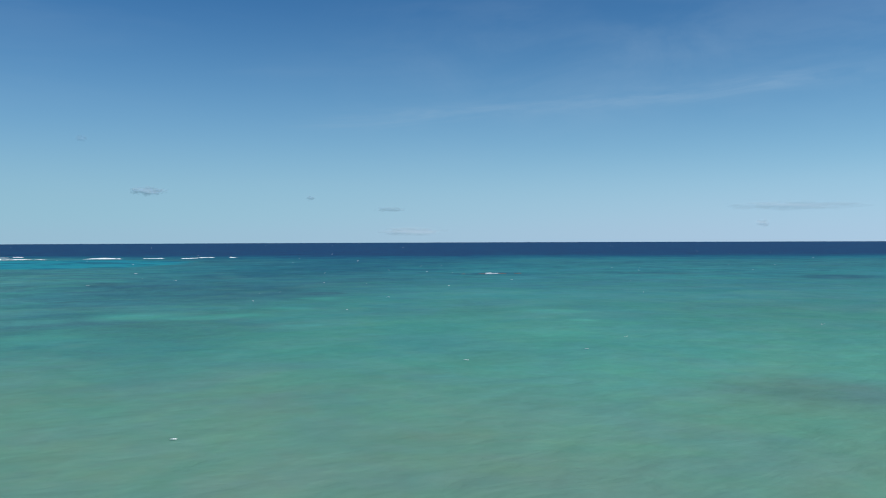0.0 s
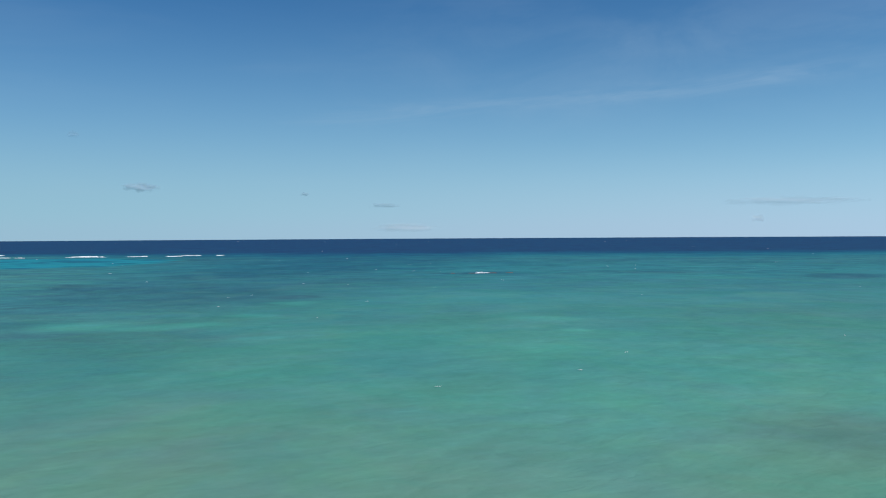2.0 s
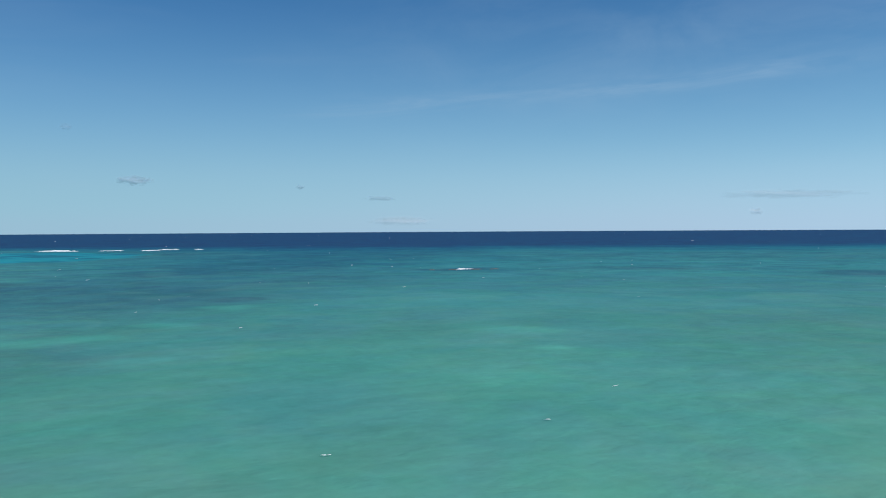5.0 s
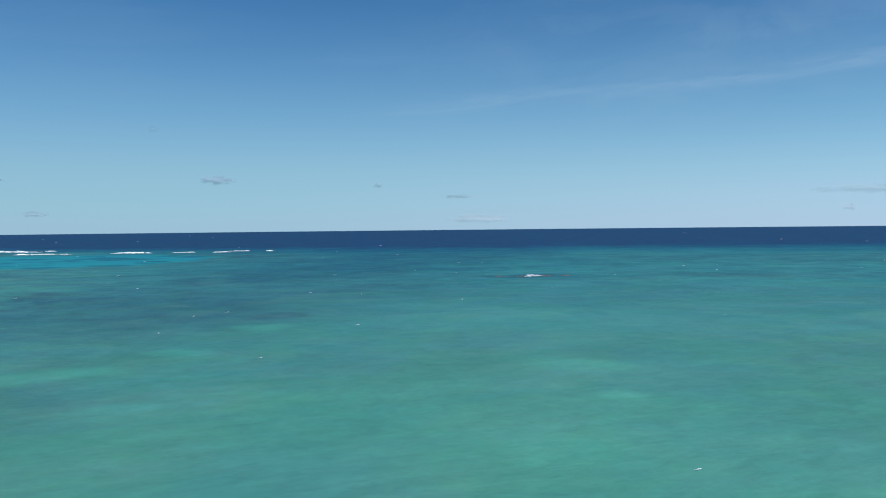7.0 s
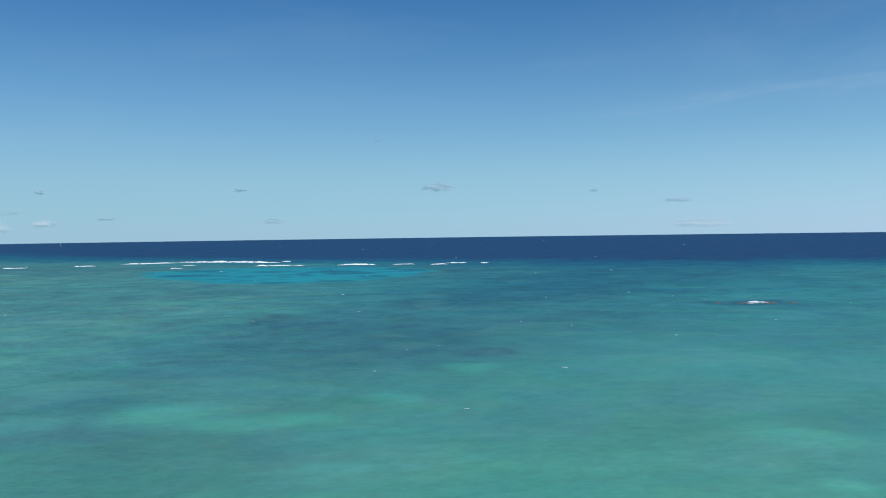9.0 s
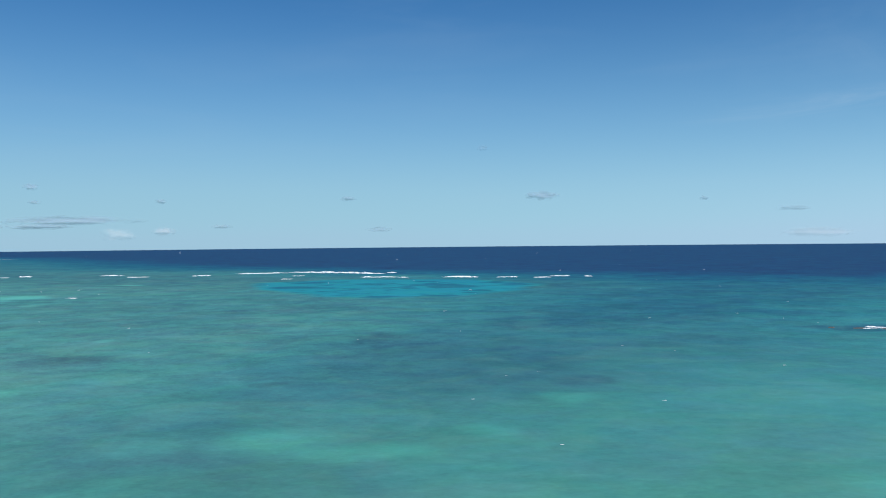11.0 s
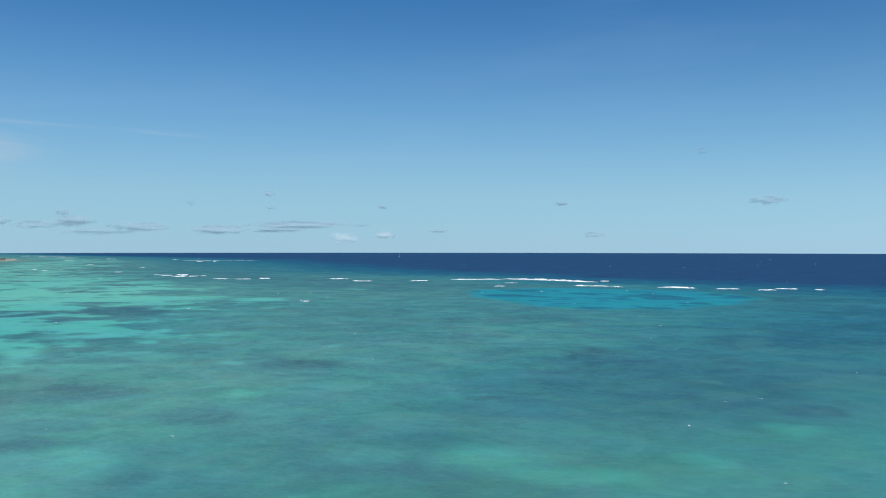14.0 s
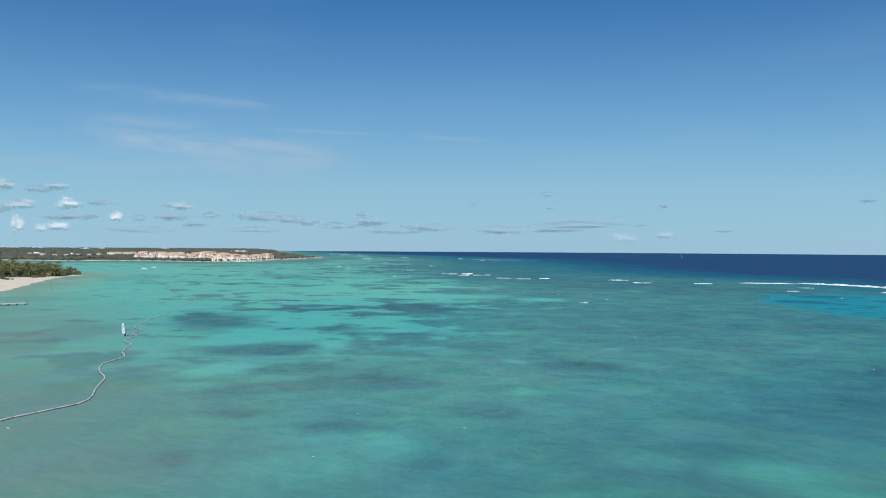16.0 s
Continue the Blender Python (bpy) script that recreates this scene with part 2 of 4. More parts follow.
def cloud_material():
    """Vapour that thins out towards the cloud's ragged rim."""
    m = bpy.data.materials.new("cloud")
    m.use_nodes = True
    t = m.node_tree
    t.nodes.clear()
    co = t.nodes.new("ShaderNodeTexCoord")
    obj = t.nodes.new("ShaderNodeObjectInfo")
    mp = t.nodes.new("ShaderNodeMapping")
    t.links.new(co.outputs["Object"], mp.inputs[0])
    mp.inputs["Scale"].default_value = (4.2, 0.5, 2.0)
    sh = t.nodes.new("ShaderNodeCombineXYZ")
    put(t, sh.inputs[0], mth(t, "MULTIPLY", obj.outputs["Random"], 60.0))
    t.links.new(sh.outputs[0], mp.inputs["Location"])
    n = noise_of(t, mp.outputs[0], 1.0, 6.0, 0.6, 0.3)
    xyz = t.nodes.new("ShaderNodeSeparateXYZ")
    t.links.new(co.outputs["Object"], xyz.inputs[0])
    r = mth(t, "SQRT", mth(t, "ADD", mth(t, "POWER", mth(t, "ABSOLUTE", xyz.outputs[0]), 2.0), mth(t, "POWER", mth(t, "ABSOLUTE", xyz.outputs[2]), 2.0)))
    dens = mth(t, "ADD", mth(t, "MULTIPLY_ADD", r, -1.3, 1.1), mth(t, "MULTIPLY", mth(t, "SUBTRACT", n, 0.5), 1.25))
    alpha = mth(t, "MULTIPLY", mth(t, "MULTIPLY", ramp(t, dens, 0.2, 0.85), ramp(t, r, 0.6, 0.88, 1.0, 0.0)), obj.outputs["Alpha"])
    dif = t.nodes.new("ShaderNodeBsdfDiffuse")
    t.links.new(obj.outputs["Color"], dif.inputs["Color"])
    tra = t.nodes.new("ShaderNodeBsdfTransparent")
    mx = t.nodes.new("ShaderNodeMixShader")
    put(t, mx.inputs[0], alpha)
    t.links.new(tra.outputs[0], mx.inputs[1])
    t.links.new(dif.outputs[0], mx.inputs[2])
    out = t.nodes.new("ShaderNodeOutputMaterial")
    t.links.new(mx.outputs[0], out.inputs["Surface"])
    return m


SAND_BED, GRASS_BED, RUBBLE, SILT = (0.55, 0.65, 0.395), (0.225, 0.178, 0.135), (0.36, 0.22, 0.155), (0.175, 0.282, 0.225)
ABSORB, WATER, OCEAN = (0.35, 0.083, 0.042), (0.013, 0.025, 0.094), (0.019, 0.018, 0.061)
GLOSS, WAVE, CREST_SHADE = 0.062, 0.17, 0.085
M_SEA = sea_material()
M_CLOUD = cloud_material()
M_FOAM = surface("foam", (0.92, 0.93, 0.93), (0.78, 0.84, 0.84), 0.9, 0.6, 6.0, 0.5, 0.1)
M_SAND = surface("beach_sand", (0.82, 0.73, 0.58), (0.66, 0.56, 0.42), 0.95, 0.06, 9.0, 0.4, 0.1)
M_LAND = surface("scrub_ground", (0.07, 0.085, 0.04), (0.14, 0.13, 0.075), 0.95, 0.012, 10.0, 0.4, 0.3)
# foliage greyed a little: the distance haze is put into its base colours
M_WOODS = surface("woods_foliage", (0.045, 0.06, 0.04), (0.115, 0.125, 0.085), 0.8, 0.05, 10.0, 0.6, 0.3, island=0.5)
M_SCRUB = surface("scrub_foliage", (0.03, 0.045, 0.02), (0.11, 0.12, 0.05), 0.8, 0.12, 10.0, 0.6, 0.2, island=0.6)
M_FROND = surface("palm_frond", (0.045, 0.065, 0.022), (0.25, 0.245, 0.085), 0.55, 0.4, 8.0, 0.3, 0.03, object_vary=0.4)
M_TRUNK = surface("palm_trunk", (0.10, 0.085, 0.065), (0.06, 0.05, 0.04), 0.9, 0.8, 8.0, 0.6, 0.04)
M_WALL = surface("stucco_cream", (0.86, 0.79, 0.66), (0.74, 0.60, 0.45), 0.85, 0.1, 12.0, 0.2, 0.03, object_vary=0.5)
M_WHITE = surface("stucco_white", (0.87, 0.84, 0.78), (0.78, 0.73, 0.65), 0.85, 0.1, 12.0, 0.2, 0.03, object_vary=0.4)
M_TILE = surface("terracotta_roof", (0.55, 0.32, 0.22), (0.70, 0.50, 0.38), 0.8, 0.3, 9.0, 0.6, 0.08, object_vary=0.5)
M_GLASSDARK = surface("window_glass", (0.05, 0.06, 0.07), (0.09, 0.10, 0.10), 0.15, 0.5, 6.0, 0.05, 0.01)
M_WOOD = surface("weathered_wood", (0.60, 0.57, 0.51), (0.42, 0.39, 0.34), 0.85, 0.5, 10.0, 0.5, 0.02, object_vary=0.4)
M_PILE = surface("dark_wet_wood", (0.08, 0.07, 0.055), (0.13, 0.11, 0.09), 0.7, 0.7, 8.0, 0.5, 0.02)
M_FLOAT = surface("boom_float", (0.64, 0.63, 0.60), (0.33, 0.32, 0.30), 0.7, 0.7, 8.0, 0.3, 0.02, object_vary=0.5)
M_BOOM_DARK = surface("boom_dark", (0.05, 0.045, 0.04), (0.10, 0.08, 0.06), 0.85, 0.4, 8.0, 0.3, 0.03)
M_GEL = surface("white_gelcoat", (0.82, 0.83, 0.83), (0.74, 0.75, 0.75), 0.3, 0.6, 8.0, 0.05, 0.01)
M_SAIL = surface("sailcloth", (0.95, 0.95, 0.94), (0.91, 0.91, 0.90), 0.75, 0.8, 6.0, 0.3, 0.02)
M_MAST = surface("dark_mast", (0.05, 0.05, 0.055), (0.10, 0.10, 0.10), 0.45, 0.8, 6.0, 0.1, 0.01, metal=0.3)
M_NET = surface("trampoline_mesh", (0.04, 0.045, 0.05), (0.08, 0.08, 0.085), 0.9, 0.8, 9.0, 0.3, 0.01)
M_THATCH = surface("palm_thatch", (0.34, 0.26, 0.15), (0.22, 0.16, 0.09), 0.95, 0.8, 9.0, 0.7, 0.06)
M_CORAL = surface("coral_rock", (0.075, 0.075, 0.062), (0.12, 0.11, 0.09), 0.9, 0.5, 7.0, 0.7, 0.1)
M_CLIFF = surface("shore_rock", (0.30, 0.27, 0.22), (0.45, 0.41, 0.34), 0.95, 0.08, 9.0, 0.7, 0.3)


# ---- mesh helpers ----
def mesh_of(name, bm, material, smooth=False):
    me = bpy.data.meshes.new(name)
    bm.to_mesh(me)
    bm.free()
    me.materials.append(material)
    if smooth:
        me.polygons.foreach_set("use_smooth", [True] * len(me.polygons))
    return me


def part(name, bm, material, parent, label="", smooth=False):
    me = bm if isinstance(bm, bpy.types.Mesh) else mesh_of(name, bm, material, smooth)
    ob = new(name, me)
    ob.parent = parent
    if label:
        tagged(ob, label)
    return ob


def raw_mesh(name, verts, faces, material, smooth=True):
    me = bpy.data.meshes.new(name)
    verts = np.asarray(verts, dtype=np.float32)
    faces = np.asarray(faces, dtype=np.int32)
    me.vertices.add(len(verts))
    me.vertices.foreach_set("co", verts.ravel())
    w = faces.shape[1]
    me.loops.add(faces.size)
    me.loops.foreach_set("vertex_index", faces.ravel())
    me.polygons.add(len(faces))
    me.polygons.foreach_set("loop_start", np.arange(0, faces.size, w, dtype=np.int32))
    me.polygons.foreach_set("use_smooth", np.full(len(faces), smooth))
    me.update(calc_edges=True)
    me.validate()
    me.materials.append(material)
    return me


def box(bm, x0, y0, z0, x1, y1, z1, bevel=0.0):
    r = bmesh.ops.create_cube(bm, size=1.0, matrix=Matrix.Translation(((x0 + x1) / 2, (y0 + y1) / 2, (z0 + z1) / 2)) @ Matrix.Diagonal((x1 - x0, y1 - y0, z1 - z0, 1)))
    if bevel:
        es = list({e for v in r["verts"] for e in v.link_edges})
        bmesh.ops.bevel(bm, geom=es, offset=bevel, segments=1, affect="EDGES")


def tube(bm, pts, radii, sides=8, cap=True):
    """A round, tapered tube along points."""
    rings = []
    pts = [Vector(p) for p in pts]
    for i, p in enumerate(pts):
        d = (pts[min(i + 1, len(pts) - 1)] - pts[max(i - 1, 0)]).normalized()
        side = d.cross(Vector((0, 0, 1)) if abs(d.z) < 0.9 else Vector((0, 1, 0))).normalized()
        up = side.cross(d)
        rings.append([bm.verts.new(p + (side * math.cos(a) + up * math.sin(a)) * radii[i]) for a in (k * math.tau / sides for k in range(sides))])
    for a, b in zip(rings, rings[1:]):
        for k in range(sides):
            bm.faces.new((a[k], a[(k + 1) % sides], b[(k + 1) % sides], b[k]))
    if cap:
        bm.faces.new(rings[0][::-1])
        bm.faces.new(rings[-1])


rng = np.random.default_rng(7)
TABLE = rng.random((256, 256))


def vnoise(x, y):
    """Smooth value noise in 0..1 on arrays."""
    xi, yi = np.floor(x).astype(int), np.floor(y).astype(int)
    fx, fy = x - xi, y - yi
    fx, fy = fx * fx * (3 - 2 * fx), fy * fy * (3 - 2 * fy)
    g = lambda a, b: TABLE[a & 255, b & 255]
    return (g(xi, yi) * (1 - fx) + g(xi + 1, yi) * fx) * (1 - fy) + (g(xi, yi + 1) * (1 - fx) + g(xi + 1, yi + 1) * fx) * fy


def fbm(x, y, size, octaves=4, seed=0):
    out, amp, total = 0.0, 1.0, 0.0
    for o in range(octaves):
        out = out + amp * vnoise(x / size + 17.3 * (seed + o), y / size + 31.7 * (seed - o))
        total += amp
        amp *= 0.5
        size *= 0.5
    return out / total


def sstep(v, lo, hi):
    k = np.clip((v - lo) / (hi - lo), 0, 1)
    return k * k * (3 - 2 * k)


def line_distance(x, y, pts):
    """Distance to a line of points; positive on the line's left."""
    best, sign = np.full(np.shape(x), 1e9), np.ones(np.shape(x))
    for (ax, ay), (bx, by) in zip(pts, pts[1:]):
        dx, dy = bx - ax, by - ay
        k = np.clip(((x - ax) * dx + (y - ay) * dy) / (dx * dx + dy * dy), 0, 1)
        d = np.hypot(x - ax - k * dx, y - ay - k * dy)
        s = np.where(dx * (y - ay) - dy * (x - ax) > 0, 1.0, -1.0)
        closer = d < best - 1e-6
        best, sign = np.where(closer, d, best), np.where(closer, s, sign)
    return best * sign


def inside(x, y, pts):
    """Signed distance to a closed outline, positive inside."""
    ring = list(pts) + [pts[0]]
    d = np.abs(line_distance(x, y, ring))
    odd = np.zeros(np.shape(x), bool)
    for (ax, ay), (bx, by) in zip(ring, ring[1:]):
        if ay != by:
            odd ^= ((ay > y) != (by > y)) & (x < (bx - ax) * (y - ay) / (by - ay) + ax)
    return np.where(odd, d, -d)


# ---- coast and sea bed ----
DROP_OFF = [(5200, 700), (1500, 790), (390, 770), (0, 785), (-190, 790), (-330, 800), (-520, 800), (-700, 800), (-860, 900), (-1300, 1160), (-1740, 1400), (-2640, 1500), (-5200, 1760)]
REEF_EDGE = [(5200, 790), (-60, 780), (-180, 750), (-280, 705), (-450, 765), (-600, 660), (-860, 615), (-1210, 785), (-1500, 920), (-2640, 1360), (-5200, 1720)]
MAINLAND = [(-1880, 215), (-1790, 325), (-1815, 415), (-1690, 478), (-1612, 546), (-1660, 620), (-1775, 690), (-1960, 845), (-2062, 938), (-2120, 935), (-2400, 1010), (-3000, 1190), (-4600, 1720), (-4800, 1500), (-4800, -900), (-2300, -900), (-2150, 60)]
PENINSULA = [(-540, -60), (-590, 40), (-652, 98), (-745, 121), (-871, 153), (-941, 179), (-972, 199), (-1000, 196), (-1100, 172), (-1400, 150), (-1900, 175), (-2200, 20), (-2300, -900), (-700, -900)]
POOL = [(-332, 498), (-385, 570), (-362, 631), (-300, 655), (-249, 663), (-180, 608), (-165, 545), (-176, 485), (-204, 455), (-239, 447), (-284, 472)]
# seagrass beds (+) and bare sand (-): centre, half axes, turn, share of weed added
BAY_WEED = [
    (-352, 166, 30, 50, 74, 0.95), (-245, 150, 21, 22, 71, 0.85), (-377, 159, 10, 19, 76, 0.3), (-474, 240, 14, 13, 70, 0.8), (-415, 239, 28, 22, 68, 0.45),
    (-449, 303, 21, 17, 63, 0.6), (-382, 286, 28, 25, 61, 0.45), (-704, 290, 15, 22, 72, 0.7), (-637, 292, 16, 14, 71, 0.6), (-843, 377, 36, 49, 70, 0.5),
    (-672, 424, 31, 36, 62, 0.6), (-573, 347, 22, 17, 64, 0.6), (-346, 234, 16, 26, 65, 0.25), (-348, 109, 15, 40, 82, 0.5), (-300, 89, 14, 34, 85, 0.45), (-905, 228, 50, 100, 76, 0.65),
]
BAY_SAND = [
    (-284, 166, 16, 15, 71, -0.9), (-242, 174, 6, 30, 66, -0.5), (-204, 126, 14, 13, 73, -0.35), (-275, 200, 9, 13, 65, -0.4), (-315, 198, 12, 16, 68, -0.4),
    (-178, 109, 8, 10, 76, -0.2), (-456, 185, 22, 56, 75, -0.4), (-566, 302, 42, 48, 68, -0.5), (-463, 357, 42, 26, 58, -0.7), (-412, 393, 14, 23, 52, -0.65),
    (-184, 256, 5, 3, 46, -0.3), (-102, 122, 6, 9, 63, -0.14), (-100, 104, 10, 10, 70, -0.2), (-180, 207, 4, 5, 54, -0.3), (-139, 179, 5, 6, 54, -0.2), (-459, 510, 9, 8, 48, -0.9),
]
MID_BEDS = [
    (-142, 111, 9, 6, 72, 0.24), (-120, 122, 8, 8, 66, 0.24), (-169, 122, 16, 9, 72, 0.26), (-167, 146, 19, 12, 65, 0.24), (-119, 153, 11, 9, 57, 0.18),
    (-161, 218, 14, 11, 49, 0.2), (-113, 90, 4, 7, 77, 0.2), (-92, 121, 5, 6, 62, 0.25), (-75, 214, 4, 4, 32, 0.3), (-95, 210, 4, 4, 38, 0.25),
    (-100, 278, 10, 10, 29, 0.25), (-80, 333, 4, 6, 20, 0.3), (-33, 242, 6, 5, 17, 0.25),
    (-110, 117, 10, 5, 67, -0.2), (-58, 167, 9, 9, 37, -0.34), (-72, 157, 6, 6, 44, -0.2),
]
NEAR_BEDS = [
    (-44, 167, 9, 6, 31, -0.28), (-33, 188, 4, 5, 23, -0.2), (-33, 221, 5, 6, 18, -0.2), (22, 180, 7, 6, -4, -0.22), (16, 138, 6, 6, -1, -0.12),
    (24, 161, 4, 3, -6, -0.2), (-26, 150, 4, 3, 26, -0.15), (-69, 238, 34, 46, 26, 0.14), (-111, 290, 10, 18, 29, 0.2), (19, 374, 22, 10, -1, 0.35),
    (98, 373, 23, 14, -15, 0.2), (37, 84, 11, 9, -24, 0.32), (11, 67, 6, 8, -9, -0.1), (-58, 130, 11, 10, 24, -0.15), (-50, 150, 23, 34, 17, 0.13), (158, 332, 17, 22, -25, 0.3),
]


def bed(x, y):
    """Depth of the water and share of weed on its bed."""
    warp = 26 * (fbm(x, y, 70, 3, 3) - 0.5) + 18 * (fbm(x, y, 16, 3, 4) - 0.5)
    wy = 26 * (fbm(x, y, 70, 3, 9) - 0.5) + 18 * (fbm(x, y, 16, 3, 8) - 0.5)
    off = -line_distance(x, y, DROP_OFF) + 50 * (fbm(x, y, 120, 3, 5) - 0.5)
    depth = 3.4 + 1.5 * sstep(x, -190, -60) + 1.2 * sstep(np.hypot(x, y - 20), 60, 420) + 2.7 * sstep(x, -420, -40) * sstep(y, 220, 520) * (1 - 0.7 * sstep(x, -60, 110)) + 1.2 * (fbm(x, y, 160, 4, 1) - 0.5)
    cover = 0.36 + 0.22 * sstep(np.hypot(x, y - 20), 90, 300) + 0.03 * sstep(y, 220, 420) + 0.2 * (fbm(x, y, 40, 5, 2) - 0.5) + 0.17 * sstep(-x, -25, 50) * (1 - sstep(-x, 70, 140)) + 0.05 * sstep(y, 60, 140)
    edge = 75 - 0.54 * x - y + 150 * (fbm(x, y, 90, 4, 14) - 0.5)
    west = sstep(edge, -120, 40) * sstep(-x, 150, 300)
    sandy = sstep(edge, -60, 190)
    far = sstep(-x, 330, 480)
    patchy = sstep(0.62 * fbm(x, y, 15, 4, 11) + 0.38 * fbm(x, y, 55, 3, 12), 0.405 + 0.17 * sandy + 0.02 * far, 0.515 + 0.17 * sandy - 0.02 * far)
    cover = cover * (1 - west) + (-0.08 + 0.78 * patchy) * west
    depth = depth + 0.7 * west - 1.2 * west * sstep(-x, 280, 560)
    outer = sstep(-x, 620, 950) * sstep(y, 240, 430)
    cover = cover - 0.12 * west * sstep(-x, 380, 640) + 0.4 * west * outer
    cover = cover + 0.2 * sstep(y + 0.2 * x, 380, 600) * sstep(x, -330, -180) * (1 - 0.6 * sstep(x, -60, 110))
    cover = cover + 0.09 * sstep(y, 95, 130) * (1 - sstep(y, 190, 240)) * sstep(x, -30, 10)
    # deeper blue tongue inside the reef
    blue = np.exp(-(((x + 160) / 150) ** 2 + ((y - 370) / 170) ** 2))
    depth = depth + 0.3 * blue
    cover = cover + 0.06 * blue
    reach = np.clip(np.hypot(x - 15, y - 60) / 330, 0.15, 1.0)
    warp, wy = warp * reach, wy * reach
    cover = cover + 0.16 * sstep(-x, 70, 130) * (1 - sstep(-x, 170, 230)) * (1 - sstep(y, 80, 120))
    for cx, cy, a, b, turn, add in BAY_WEED + BAY_SAND + MID_BEDS + NEAR_BEDS:
        c, s = math.cos(radians(turn)), math.sin(radians(turn))
        u, v = x + warp - cx, y + wy - cy
        q = np.hypot((u * c + v * s) / a, (v * c - u * s) / b)
        cover = cover + add * (1 - sstep(q, 0.35, 1.4))
    # reef flat just inside the drop
    flat = np.exp(-((off + 190) / 110) ** 2) * sstep(-x, 130, 420)
    cover = cover * (1 - flat) + 0.84 * flat
    depth = depth * (1 - flat) + 5.4 * flat
    # sandy pool behind the breakers
    pool = sstep(inside(x + 0.6 * warp, y + 0.6 * wy, POOL), -8, 12)
    depth = depth * (1 - pool) + 11.8 * pool
    heads = 1 - sstep(np.hypot((x + 318 + warp) / 26, (y - 526 + wy) / 20), 0.5, 1.2)
    cover = cover * (1 - 0.95 * pool) + pool * np.maximum(0.6 * sstep(0.6 * fbm(x, y, 26, 4, 21) + 0.4 * fbm(x, y, 9, 3, 22), 0.52, 0.66), 0.65 * heads)
    # the bottom falls away outside the breakers
    outside = -line_distance(x, y, REEF_EDGE) + 40 * (fbm(x, y, 50, 3, 48) - 0.5)
    depth = depth + 6.0 * sstep(outside, 0, 400)
    cover = np.maximum(cover, 0.82 * sstep(outside, -70, 110) * (1 - pool))
    # open sea
    out = sstep(off + 90 * (fbm(x, y, 60, 3, 6) - 0.5) + 95 * sstep(x, -640, -400), -150, 640)
    depth = depth + 46 * out ** 1.25
    cover = np.maximum(cover, 0.9 * sstep(off, -240, 0) * (1 - pool))
    # shelving up to the beaches
    shore = np.minimum(-inside(x, y, MAINLAND), -inside(x, y, PENINSULA))
    near = np.clip(shore, 0, 400)
    depth = np.minimum(depth, 1.2 + near * 0.05)
    cover = np.maximum(cover * sstep(near, 0, 120), 0.35 * (1 - sstep(near, 0, 60)))
    far_bay = 1 - sstep(-inside(x, y, MAINLAND) + 120 * (fbm(x, y, 90, 3, 47) - 0.5), 60, 260)
    cover = np.maximum(cover, 0.72 * far_bay)
    depth = np.maximum(depth, 3.0 * far_bay)
    silt = (1 - sstep(y + 30 * (fbm(x, y, 60, 3, 44) - 0.5) - 0.15 * np.clip(-x - 80, 0, 300), 40, 135)) * sstep(shore, 0, 60)
    broken = 0.4 + 0.6 * np.maximum(sstep(-x, 10, 160), sstep(y, 240, 420)) * (1 - 0.7 * silt)
    silt = np.maximum(silt, 0.07 * (1 - sstep(y + 60 * (fbm(x, y, 80, 3, 45) - 0.5), 120, 280)) * sstep(shore, 0, 60))
    silt = np.maximum(silt, 0.15 * sstep(-x, 250, 520) * (1 - sstep(y + 0.25 * x, 60, 180)))
    silt = np.maximum(silt, 0.9 * (1 - sstep(shore, 0, 90)))
    broken = broken * (1 - 0.6 * pool)
    algae = (1 - sstep(y + 50 * (fbm(x, y, 50, 3, 46) - 0.5), 130, 270)) * sstep(x, -110, -30)
    return np.clip(depth, 0.05, 60), np.clip(cover, -0.3, 0.86), silt, broken, algae


